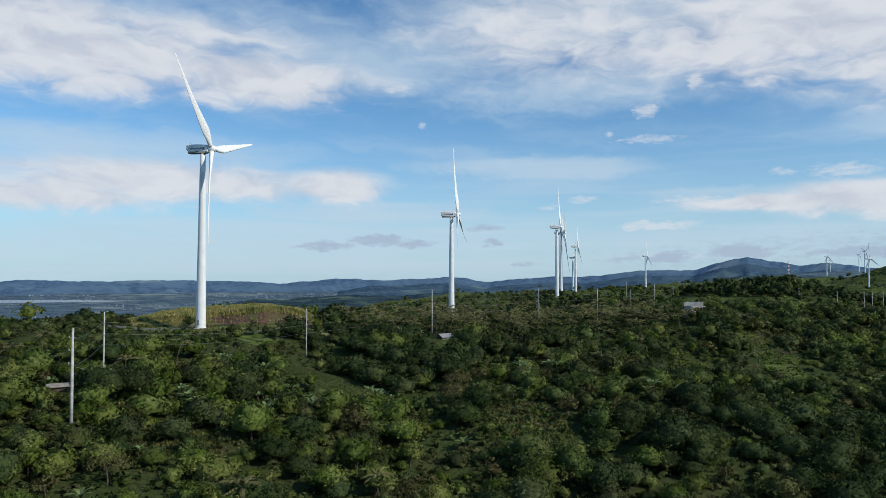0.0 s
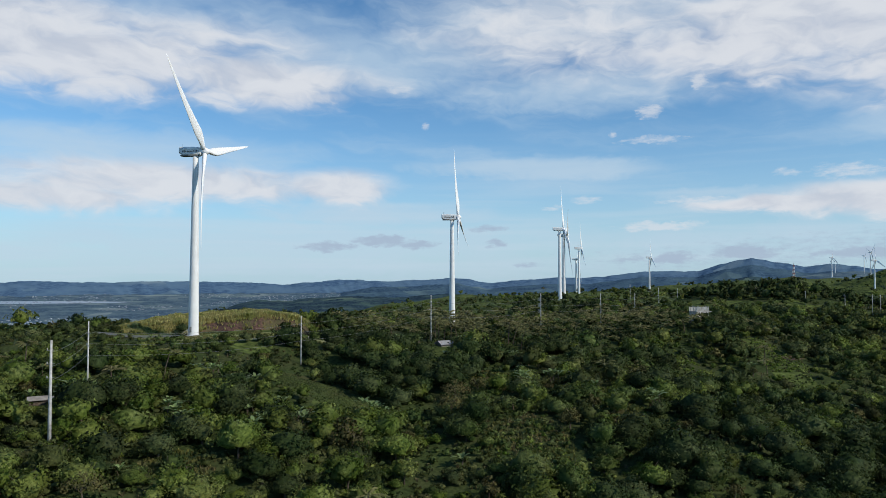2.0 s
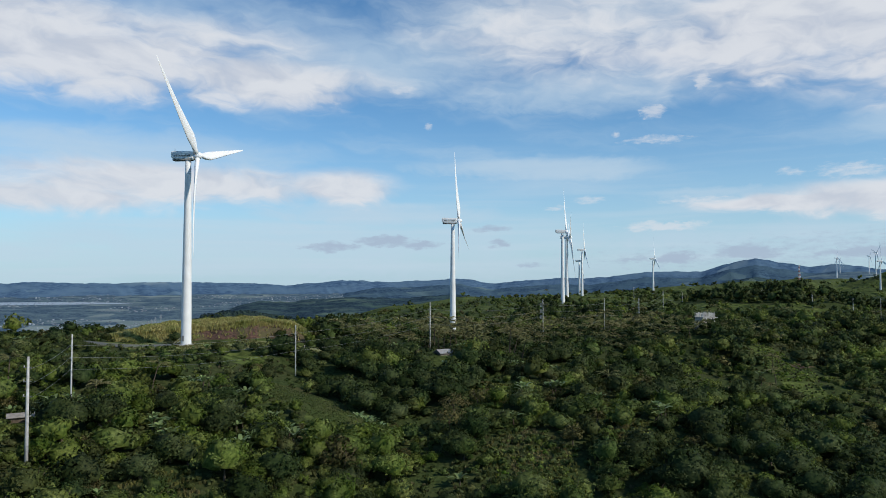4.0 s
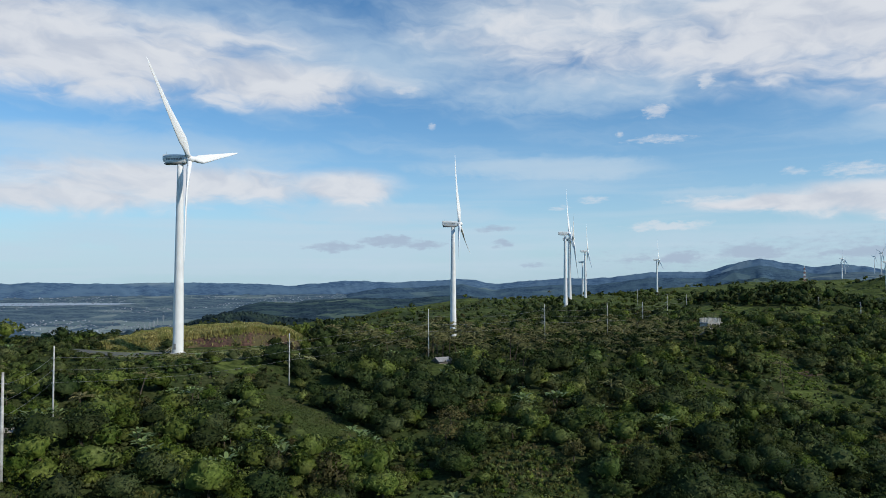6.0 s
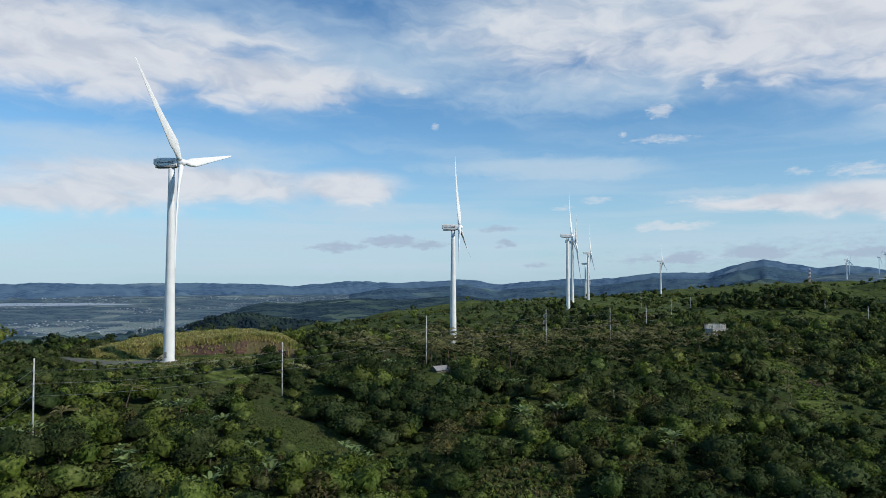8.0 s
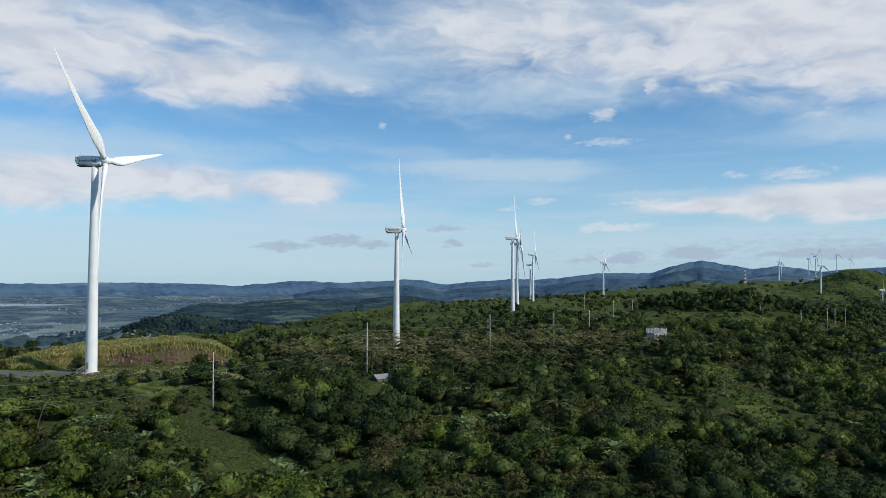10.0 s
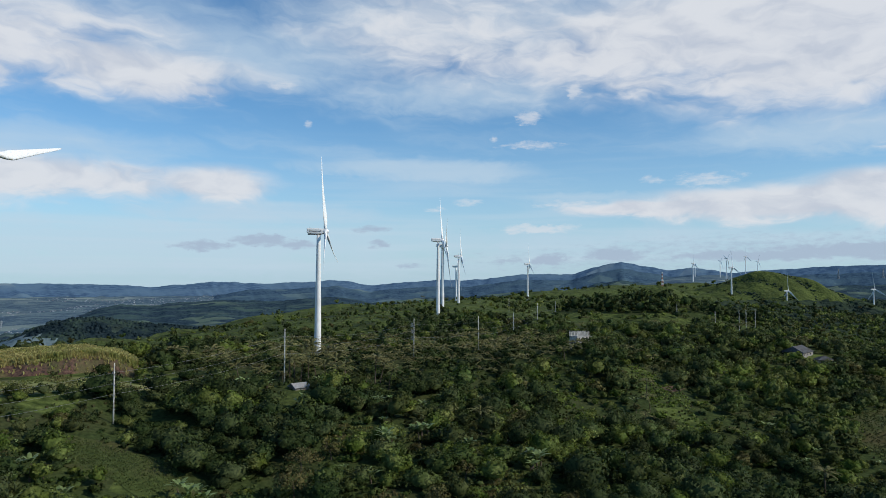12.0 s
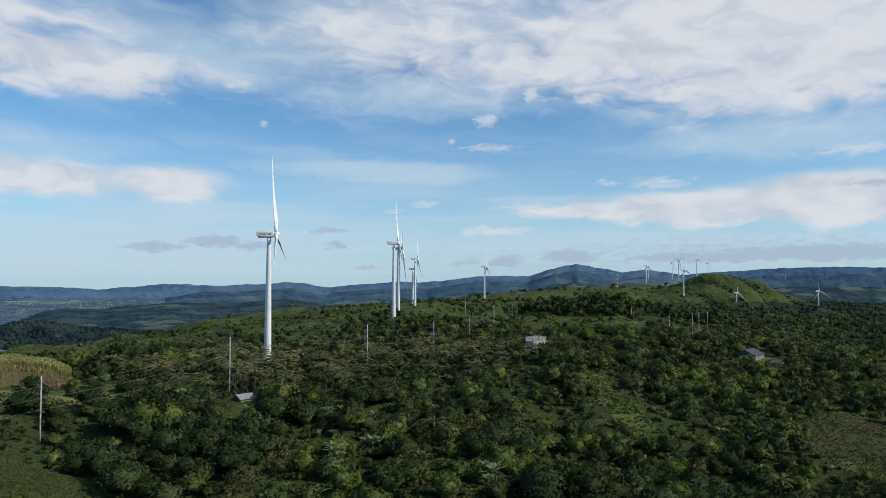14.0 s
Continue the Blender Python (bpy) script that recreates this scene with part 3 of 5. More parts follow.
M_KEEL = material("grey_steel", (0.16, 0.165, 0.17), (0.22, 0.225, 0.23), 2.0, 0.5, metal=0.2)
M_PYLON = material("galvanised_steel", (0.24, 0.27, 0.30), (0.32, 0.35, 0.38), 2.0, 0.6, metal=0.2)
M_LETTER = material("dark_lettering", (0.13, 0.135, 0.14), (0.19, 0.19, 0.2), 2.0, 0.5)
M_CONCRETE = material("concrete", (0.36, 0.35, 0.33), (0.47, 0.46, 0.44), 1.5, 0.85, ((0.25, 0.24, 0.22), (0.38, 0.37, 0.34)), 0.3, 0.01)
FACE = 97.0
turbine((-104.7, 301.5, 0), FACE, 43, "tall white three-bladed wind turbine on a grassy pad", True)
turbine((5.7, 465.0, -14.4), FACE, 6, "white wind turbine rising behind a palm grove", True)
for x, y, z, spin in ((117.6, 718.1, -5.6, -4),
                      (129.8, 765.9, -9.0, 55),
                      (240.2, 1286.3, -23.7, 50),
                      (207.9, 1090.4, -10.7, 10),
                      (436.6, 1499.2, -14.9, 0),
                      (1375.6, 2492.9, 9.6, 0),
                      (2056.2, 3436.0, 40.9, 40),
                      (1455.2, 2397.7, 25.5, 50),
                      (1025.3, 1675.1, -17.2, -5),
                      (1884.6, 2943.8, 51.4, 0),
                      (1138.7, 1616.8, -76.1, 0),
                      (1367.4, 1599.4, -71.9, -8),
                      (2030.1, 3645.3, 22.4, 20),
                      (2331.9, 3524.2, 44.7, 30)):
    turbine((x, y, z), FACE, spin, "white three-bladed wind turbine on a distant hill")

# ---------------------------------------------------------------- plants
rng = np.random.default_rng(7)


def leaf_sprays(centres, normals, size, rng_):
    """Leaf sprays: pointed three-cornered blades set at the centres, facing about along the normals."""
    n = len(centres)
    t = np.cross(normals, rng_.normal(size=(n, 3)))
    t /= np.linalg.norm(t, axis=1, keepdims=True) + 1e-9
    b = np.cross(normals, t)
    s = size * rng_.uniform(0.65, 1.4, (n, 1))
    w = s * rng_.uniform(0.55, 0.95, (n, 1))
    drop = normals * s * rng_.uniform(-0.4, 0.1, (n, 1))
    return np.stack([centres - t * s * 0.35 + b * w * 0.5, centres - t * s * 0.45 - b * w * 0.5, centres + t * s * 0.6 + drop], 1).reshape(-1, 3)


def crown_np(seed, radius, height, base, blobs, leaves, size, core=True, fat=1.0):
    """A crown: a few large boughs carry many small rounded clumps, each set with leaf sprays, round a dark heart. Vertices, faces, rounded normals."""
    r = np.random.default_rng(seed)
    boughs = 3 + seed % 3
    a0 = 2 * np.pi * (np.arange(boughs) + r.uniform(-.3, .3, boughs)) / boughs
    q0 = radius * r.uniform(0.30, 0.50, boughs) / fat
    mid = np.array([0, 0, base + height * 0.46])
    big = np.concatenate([np.stack([q0 * np.cos(a0), q0 * np.sin(a0), mid[2] + height * r.uniform(-0.10, 0.14, boughs)], 1), mid[None] + [[0, 0, 0.08 * height]]])
    rbig = radius * np.concatenate([r.uniform(0.42, 0.58, boughs), [0.62]])
    flat = 0.5 * height / (0.92 * radius)
    squash = np.array([1, 1, min(1.0, flat)])
    # clumps on the outside of the boughs
    which = r.choice(boughs + 1, blobs, p=rbig ** 2 / (rbig ** 2).sum())
    w = r.normal(size=(blobs, 3))
    w[:, 2] = np.abs(w[:, 2]) - 0.35 * r.random(blobs)
    w /= np.linalg.norm(w, axis=1, keepdims=True)
    centres = big[which] + w * (rbig[which] * r.uniform(0.72, 1.02, blobs))[:, None] * squash
    sizes = radius * r.uniform(0.17, 0.34, blobs) * (0.8 + 0.2 * fat)
    pick = r.choice(blobs, leaves, p=sizes ** 2 / (sizes ** 2).sum())
    out = (centres - mid) / (np.linalg.norm(centres - mid, axis=1, keepdims=True) + 1e-6)
    n = r.normal(size=(leaves, 3)) + out[pick] * 0.75 + np.array([0, 0, 0.45])
    n /= np.linalg.norm(n, axis=1, keepdims=True)
    c = centres[pick] + n * (sizes[pick] * r.uniform(0.72, 1.10, leaves))[:, None] * np.array([1, 1, 0.85])
    tilt = n + r.normal(size=(leaves, 3)) * 0.42
    tilt /= np.linalg.norm(tilt, axis=1, keepdims=True)
    v = leaf_sprays(c, tilt, size, r)
    soft_n = n * 0.75 + out[pick] * 0.30 + r.normal(size=(leaves, 3)) * 0.40 + np.array([0, 0, 0.05])
    nv_ = np.repeat(soft_n / np.linalg.norm(soft_n, axis=1, keepdims=True), 3, 0)
    f = np.arange(len(v)).reshape(-1, 3)
    if core:
        nu, nv = (12, 7) if leaves > 300 else (8, 5) if leaves > 120 else (5, 4) if leaves > 30 else (5, 3)
        T, P = np.meshgrid(np.linspace(0, 2 * np.pi, nu, endpoint=False), np.linspace(0.1, 2.5, nv), indexing="ij")
        way = np.stack([np.sin(P) * np.cos(T), np.sin(P) * np.sin(T), np.cos(P)], -1).reshape(-1, 3)
        cs, rs = np.concatenate([centres, big]), np.concatenate([sizes * 0.9, rbig * 0.9 * min(1.0, flat)])
        far_ = ((cs - mid)[None] * way[:, None]).sum(-1)
        side_ = np.sqrt(np.maximum(((cs - mid) ** 2).sum(-1)[None] - far_ ** 2, 0))
        reach_ = np.where(side_ < rs[None], far_ + np.sqrt(np.maximum(rs[None] ** 2 - side_ ** 2, 0)), 0.0)
        q = mid + way * (np.maximum(reach_.max(1), 0.4 * radius * min(1.0, flat)) * r.uniform(0.68, 0.84, len(way)))[:, None]
        i = (np.arange(nu)[:, None] * nv + np.arange(nv - 1)[None, :]).ravel()
        j = ((np.arange(nu)[:, None] + 1) % nu * nv + np.arange(nv - 1)[None, :]).ravel()
        v, f = np.concatenate([v, q]), np.concatenate([f, np.stack([i, i + 1, j + 1], -1) + len(v), np.stack([i, j + 1, j], -1) + len(v)])
        nv_ = np.concatenate([nv_, way])
    return v, f, nv_


def trunk_np(seed, height, r0, branches=3, spread=1.6):
    """A tapered trunk with limbs, each a five-sided tube."""
    r = np.random.default_rng(seed)
    vs, fs, n = [], [], 5

    def tube(points, radii):
        o = sum(len(a) for a in vs)
        th = np.linspace(0, 2 * np.pi, n, endpoint=False)
        ring = np.stack([np.cos(th), np.sin(th), 0 * th], 1)
        vs.append(np.concatenate([p + ring * q for p, q in zip(points, radii)]))
        for k in range(len(points) - 1):
            for a in range(n):
                fs.append((o + k * n + a, o + k * n + (a + 1) % n, o + (k + 1) * n + (a + 1) % n, o + (k + 1) * n + a))

    lean = r.normal(size=2) * 0.12 * height
    top = np.array([lean[0], lean[1], height * 0.62])
    tube([np.array([0, 0, -1.5]), np.array([lean[0] * .3, lean[1] * .3, height * 0.25]), top], [r0 * 1.25, r0, r0 * 0.6])
    for k in range(branches):
        a = 2 * np.pi * (k + r.uniform(-.2, .2)) / branches
        s = top * r.uniform(0.6, 0.95)
        e = s + np.array([math.cos(a) * spread, math.sin(a) * spread, height * 0.33])
        tube([s, (s + e) / 2 + np.array([0, 0, -0.1]), e], [r0 * 0.5, r0 * 0.35, r0 * 0.12])
    return np.concatenate(vs), np.array(fs)


def palm_crown_np(seed, height, fronds=18, length=4.2, leaflets=7):
    """Arching fronds, each a row of drooping leaflets on both sides of its rib."""
    r = np.random.default_rng(seed)
    vs = []
    for k in range(fronds):
        a = 2 * np.pi * k / fronds + r.uniform(-.25, .25)
        up, L = r.uniform(-0.15, 1.4), length * r.uniform(0.8, 1.1)
        d, s = np.array([math.cos(a), math.sin(a), 0]), np.array([-math.sin(a), math.cos(a), 0])
        rib = lambda u: np.array([0, 0, height]) + d * L * (u * math.cos(up) + 0.25 * u * u * math.sin(up)) + np.array([0, 0, L * (math.sin(up) * u * 1.05 - (0.30 + 0.38 * up) * u ** 2.4)])
        for q in range(leaflets):
            u0, u1 = 0.08 + 0.92 * q / leaflets, 0.08 + 0.92 * (q + 0.8) / leaflets
            w = 0.62 * math.sin(math.pi * (0.12 + 0.8 * (q + 0.5) / leaflets)) * r.uniform(0.75, 1.15)
            for side in (-1, 1):
                tip = s * side * w * 0.75 + np.array([0, 0, -0.55 * w]) + d * 0.6 * w
                p, o = rib(u0), rib(u1)
                vs.append(np.array([p, o, o + tip, p + tip * 0.9]))
    v = np.concatenate(vs)
    return v, np.arange(len(v)).reshape(-1, 4)


def banana_np(seed, height=3.6, leaves=8):
    r = np.random.default_rng(seed)
    vs, fs = [], []
    for k in range(leaves):
        a = 2 * np.pi * k / leaves + r.uniform(-.3, .3)
        L, up = height * r.uniform(0.55, 0.8), r.uniform(0.7, 1.35)
        d, s = np.array([math.cos(a), math.sin(a), 0]), np.array([-math.sin(a), math.cos(a), 0])
        pts = [np.array([0, 0, height * 0.42]) + d * L * u * math.cos(up) * (1 + 0.5 * u) + np.array([0, 0, L * (math.sin(up) * u * 1.15 - 0.5 * u * u)]) for u in (0.0, .3, .6, .85, 1.0)]
        o = sum(len(q) for q in vs)
        rows = []
        for p, w in zip(pts, (0.06, 0.32, 0.36, 0.26, 0.03)):
            rows += [p - s * w + np.array([0, 0, 0.12 * w]), p + s * w + np.array([0, 0, 0.12 * w])]
        vs.append(np.array(rows))
        for q in range(4):
            fs.append((o + 2 * q, o + 2 * q + 1, o + 2 * q + 3, o + 2 * q + 2))
    return np.concatenate(vs), np.array(fs)


def scatter(r0, r1, step, seed):
    """Jittered places in a fan of the plan in front of the slope."""
    r = np.random.default_rng(seed)
    X, Y = np.meshgrid(np.arange(-r1, r1, step), np.arange(20, r1, step), indexing="ij")
    X, Y = X.ravel() + r.uniform(-.48, .48, X.size) * step, Y.ravel() + r.uniform(-.48, .48, Y.size) * step
    a, d = np.degrees(np.arctan2(X, Y)), np.hypot(X, Y)
    keep = (a > -37) & (a < 50) & (d >= r0) & (d < r1)
    return X[keep], Y[keep]


def oval(x, y, cx, cy, rx, ry, turn=0.0):
    c, s = math.cos(radians(turn)), math.sin(radians(turn))
    u, v = (x - cx) * c + (y - cy) * s, -(x - cx) * s + (y - cy) * c
    return (u / rx) ** 2 + (v / ry) ** 2


# clearings: centre, half widths, turn
OPEN = [(-97, 302, 47, 15, 6), (-44, 243, 12, 26, 49), (-105, 345, 46, 28, 16), (5, 497, 25, 18, 0), (-68, 336, 24, 15, 16), (-46, 322, 32, 7, 41), (-75, 281, 8, 12, 10), (150, 411, 14, 10, 0), (161, 396, 8, 7, 0), (255, 300, 60, 24, 50), (314, 440, 12, 24, -25), (160, 338, 9, 44, -9), (0, 305, 9, 16, 0), (-34, 301, 6, 4, 15), (-107, 194, 6, 6, 0)]


def wooded(x, y):
    """How likely a plant stands at a place, from 0 to 1."""
    n = value_noise(x, y, 38, 3) * 0.6 + value_noise(x, y, 13, 4) * 0.4
    d = np.hypot(x, y)
    p = np.clip(0.99 - np.clip(n - 0.60, 0, 1) * 3.2, 0.2, 1)
    edge = np.where((oval(x, y, 380, 770, 130, 95) < 1) | ((x > 0.55 * y) & (x > 110)), 1000, 600)
    far = np.clip((d - edge) / 200, 0, 1)
    z = ground_z(x, y)
    sparse = np.clip((value_noise(x, y, 120, 9) * .6 + value_noise(x, y, 45, 10) * .4 - 0.52) * 4, 0.02, 0.42)
    sparse = np.where((x > 0.45 * y) & (z < -20), np.maximum(sparse, 0.9), sparse)
    p = p * (1 - far) + far * sparse
    shoulder = (x < y * 0.16 - 30) & (d > 440) & (z > -60)
    p = np.where(shoulder, np.clip(1.9 * (value_noise(x, y, 60, 11) * 0.5 + value_noise(x, y, 24, 12) * 0.5) - 0.45, 0.02, 1) * 0.9, p)
    p = np.where((x < 0.16 * y) & (d > 1000) & (z < -55), 0.0, p)
    for cx, cy, rx, ry in ((-148, 806, 34, 40), (-172, 752, 26, 16), (-204, 705, 22, 26), (-80, 925, 45, 50), (-110, 860, 22, 26), (-20, 1050, 60, 60), (-40, 800, 26, 36), (-25, 560, 22, 24)):
        p = np.where(oval(x, y, cx, cy, rx, ry, 0) < 1, 0.06, p)
    p = np.where((oval(x, y, 160, 338, 8, 46, -8) < 1) | (oval(x, y, 112, 336, 8, 20, 0) < 1) | (oval(x, y, 22, 212, 10, 15, 0) < 1), p * 0.3, p)
    p = np.where((oval(x, y, 160, 338, 10, 48, -8) < 1) | (oval(x, y, 208, 255, 20, 12, 20) < 1) | (oval(x, y, 25, 205, 13, 18, 0) < 1) | (oval(x, y, 20, 262, 12, 16, 0) < 1) | (oval(x, y, 112, 336, 10, 22, 0) < 1) | (oval(x, y, -60, 170, 12, 12, 0) < 1) | (oval(x, y, 60, 226, 9, 12, 0) < 1), p * 0.28, p)
    p = np.where(oval(x, y, 300, 420, 70, 34, 20) < 1, p * 0.75, p)
    for cx, cy, rx, ry, turn in OPEN:
        p = np.where(oval(x, y, cx, cy, rx, ry, turn) < 1, 0.0, p)
    return p


# kind: shapes (vertices, faces of the crown; the same of the trunk), surface, share
def broad_shapes(leaves, size, blobs, core=True):
    out = []
    for k in range(6):
        rad, h = (3.1, 3.8, 2.6, 4.2, 3.3, 2.9)[k], (4.8, 5.2, 4.8, 5.6, 4.6, 5.6)[k]
        out.append((crown_np(20 + k, rad, h, 0.5, blobs + 2 * (k % 3), leaves, size, core, (1.0, 1.1, 0.95, 1.15, 1.05, 1.1)[k]), trunk_np(40 + k, h + 0.4, 0.16)))
    return out


def mango_shapes(leaves, size, blobs, core=True):
    return [(crown_np(60 + k, (4.4, 5.0, 3.9)[k], (6.4, 7.0, 5.8)[k], 0.1, blobs, leaves, size, core, 1.4), trunk_np(70 + k, 5.0, 0.3)) for k in range(3)]


def shrub_shapes(leaves, size, blobs, core=True):
    return [(crown_np(80 + k, (1.6, 2.0, 1.4)[k], (2.1, 2.4, 2.6)[k], -0.6, blobs, leaves, size, core), trunk_np(90 + k, 1.6, 0.06)) for k in range(3)]


def palm_shapes(fronds=13, leaflets=7):
    out = []
    for k in range(3):
        h = (6.8, 5.6, 7.8)[k]
        out.append((palm_crown_np(100 + k, h, fronds, 4.3, leaflets), trunk_np(110 + k, (h + 0.4) / 0.62, 0.17, 0)))
        v = out[-1][1][0]
        top = v[-5:].mean(0)
        out[-1][0][0][:, :2] += top[:2]
    return out


def banana_shapes():
    return [(banana_np(120 + k, (3.4, 4.2, 3.8)[k]), trunk_np(130 + k, 2.8, 0.15, 0)) for k in range(3)]


def place_things(name, category, label, group, shapes, mat, places):
    """Single plants with trunk and crown, sharing their meshes."""
    meshes = []
    for (cv, cf, *cn), (tv, tf) in shapes:
        meshes.append((mesh_np("trunk", tv, tf, M_BARK, 4, True), mesh_np("crown", cv, cf, mat, cf.shape[1], normals=cn[0] if cn else None)))
    for k, (x, y, z, s, a) in enumerate(places):
        root = tagged(new(name), label, category, group)
        root.matrix_basis = Matrix.LocRotScale((x, y, z), Euler((0, 0, a)), (s, s, s * (0.86 + 0.24 * ((k * 37) % 10) / 10)))
        for nm, me in zip(("trunk", "crown"), meshes[k % len(meshes)]):
            new(nm, me).parent = root


def place_stuff(name, label, category, shapes, mat, places):
    """A wood too large to count: all its crowns in one mesh."""
    vs, fs, ns, tones, o = [], [], [], [], 0
    r = np.random.default_rng(len(places))
    by = [[] for _ in shapes]
    for k, p in enumerate(places):
        by[k % len(shapes)].append(p)
    for ((cv, cf, *cn), _), ps in zip(shapes, by):
        if not ps:
            continue
        p = np.array(ps)
        c, s = np.cos(p[:, 4])[:, None], np.sin(p[:, 4])[:, None]
        k = p[:, 3][:, None]
        x = (cv[None, :, 0] * c - cv[None, :, 1] * s) * k + p[:, 0][:, None]
        y = (cv[None, :, 0] * s + cv[None, :, 1] * c) * k + p[:, 1][:, None]
        z = cv[None, :, 2] * k * (0.86 + 0.24 * r.random((len(p), 1))) + p[:, 2][:, None]
        vs.append(np.stack([x, y, z], -1).reshape(-1, 3))
        if cn:
            q = cn[0]
            ns.append(np.stack([q[None, :, 0] * c - q[None, :, 1] * s, q[None, :, 0] * s + q[None, :, 1] * c, q[None, :, 2] + 0 * c], -1).reshape(-1, 3))
        tones.append(np.repeat(r.random(len(p)), len(cv)))
        fs.append((cf[None] + (np.arange(len(p)) * len(cv))[:, None, None] + o).reshape(-1, cf.shape[1]))
        o += len(p) * len(cv)
    if vs:
        ob = new(name, mesh_np(name, np.concatenate(vs), np.concatenate(fs), mat, fs[0].shape[1], normals=np.concatenate(ns) if ns else None, tone=np.concatenate(tones)))
        tagged(ob, label, category, kind="stuff")


KINDS = {"broad": [], "light": [], "dry": [], "mango": [], "palm": [], "banana": [], "shrub": []}
FAR_KINDS = {"near": {k: [] for k in KINDS}, "mid": {k: [] for k in KINDS}, "far": {k: [] for k in KINDS}}


def choose(x, y, r):
    """Which plant grows at a place."""
    palms = oval(x, y, 40, 395, 105, 62, 30) < 1
    dark = (oval(x, y, -25, 292, 62, 20, 10) < 1) | (oval(x, y, 380, 760, 110, 80, 0) < 1)
    row = oval(x, y, -12, 253, 36, 20, 10) < 1
    # real mango ground, with extra dark crowns added to imitate cloud shadow
    dim = oval(x, y, 125, 205, 75, 62, 20) < 1
    # paler-leaved plants crowd here; their colour stands in for sun on the slope
    sunny = (oval(x, y, 160, 338, 13, 52, -8) < 1) | (oval(x, y, 208, 255, 24, 16, 20) < 1) | (oval(x, y, 112, 336, 14, 26, 0) < 1) | (oval(x, y, 25, 205, 16, 22, 0) < 1) | (oval(x, y, 250, 395, 40, 26, 30) < 1) | (oval(x, y, 20, 262, 14, 20, 0) < 1)
    patch = value_noise(x, y, 30, 21) + 0.5 * sunny
    out = []
    for k in range(len(x)):
        u, v = r.random(), r.random()
        if palms[k]:
            out.append("palm" if u < 0.58 else "mango" if u < 0.74 else "shrub" if u < 0.86 else "broad")
        elif (dark[k] and u < 0.7) or (row[k] and u < 0.85) or (dim[k] and u < 0.55):
            out.append("mango")
        elif u < 0.06:
            out.append("banana")
        elif u < 0.085:
            out.append("dry")
        elif u < 0.095 and not (x[k] < -50 and y[k] > 235):
            out.append("palm")
        # the pale share also rises on the left, imitating its sunlight by leaf colour
        elif v < 0.14 + 0.28 * (patch[k] > 0.62) + 0.35 * sunny[k] + 0.30 * (x[k] < 0 and y[k] < 250) + 0.2 * (x[k] < -45 and y[k] < 260):
            out.append("light")
        elif v > 0.90 - 0.2 * (patch[k] < 0.35):
            out.append("mango")
        elif v > 0.70:
            out.append("shrub")
        else:
            out.append("broad")
    return out


for r0, r1, step, level, grow in ((25, 95, 7.5, "mid", 1.2), (95, 340, 5.3, "near", 1.2), (340, 620, 6.6, "mid", 1.28), (620, 900, 8.4, "far", 1.12), (900, 1500, 12.0, "far", 1.3), (1500, 2300, 24.0, "far", 2.0)):
    X, Y = scatter(r0, r1, step, int(r0))
    keep = rng.random(len(X)) < wooded(X, Y)
    X, Y = X[keep], Y[keep]
    Z = ground_z(X, Y)
    for k, x, y, z in zip(choose(X, Y, rng), X, Y, Z):
        low_ = 1.4 if oval(x, y, 380, 770, 120, 85) < 1 else 0.5 if oval(x, y, -95, 270, 75, 24, 0) < 1 or oval(x, y, -165, 315, 85, 100, 0) < 1 else 1.0
        if k != "palm" and oval(x, y, 40, 395, 105, 62, 30) < 1:
            low_ = 0.62
        if oval(x, y, -40, 224, 22, 17) < 1:
            low_ = 0.68
        if x < y * 0.16 - 30 and math.hypot(x, y) > 480:
            low_ = 0.7
        if k in ("broad", "light", "mango", "dry"):
            z = z - 0.8
        if oval(x, y, 4, 445, 22, 26) < 1:
            low_ *= 0.6
        if k == "palm":
            low_ *= 0.85
        if k == "banana":
            low_ = 0.75
        FAR_KINDS[level][k].append((x, y, z, low_ * grow * (0.50 + 1.05 * rng.random() ** 1.7), rng.uniform(0, 6.28)))

BANANAS = [(-70, 194), (-48, 189), (-100, 199), (-93, 203), (-62, 222), (28, 255), (40, 262), (52, 252), (-12, 320), (10, 318), (-18, 312), (-40, 200), (70, 238), (-20, 222)]
for cx, cy in BANANAS:
    for k in range(6):
        x, y = cx + rng.normal() * 2.2, cy + rng.normal() * 2.2
        FAR_KINDS["near"]["banana"].append((x, y, float(ground_z(x, y)) + 1.6, rng.uniform(1.0, 1.5), rng.uniform(0, 6.28)))
for x, y, s_ in ((2, 452, 1.5), (8, 448, 1.6), (14, 454, 1.4), (-4, 456, 1.4), (5, 440, 1.5), (12, 438, 1.4), (0, 430, 1.3), (20, 446, 1.4), (141, 399, 1.3), (146, 397, 1.35), (151, 396, 1.4), (156, 398, 1.2), (137, 404, 1.3), (161, 401, 1.0)):
    FAR_KINDS["mid"]["broad"].append((x, y, float(ground_z(x, y)) - 0.8, s_ * (0.6 if x < 60 else 0.9), x))
for x, y, s_ in ((166, 392, 0.8), (172, 385, 0.9), (162, 380, 0.75), (176, 376, 0.8), (168, 366, 0.7), (142, 392, 0.8), (178, 362, 0.8), (134, 388, 0.9)):
    FAR_KINDS["mid"]["palm"].append((x, y, float(ground_z(x, y)) - 0.5, s_ * 1.3, x))
for x, y, s_ in ((-78, 287, 0.8), (-74, 291, 0.6), (-57, 331, 1.2), (-55, 337, 1.1), (-52, 342, 1.2)):
    FAR_KINDS["near"]["mango" if x < -70 else "broad"].append((x, y, float(ground_z(x, y)) - 0.3, s_, x))
FAR_KINDS["near"]["broad"].append((-104, 372, 4.5, 0.85, 1.0))
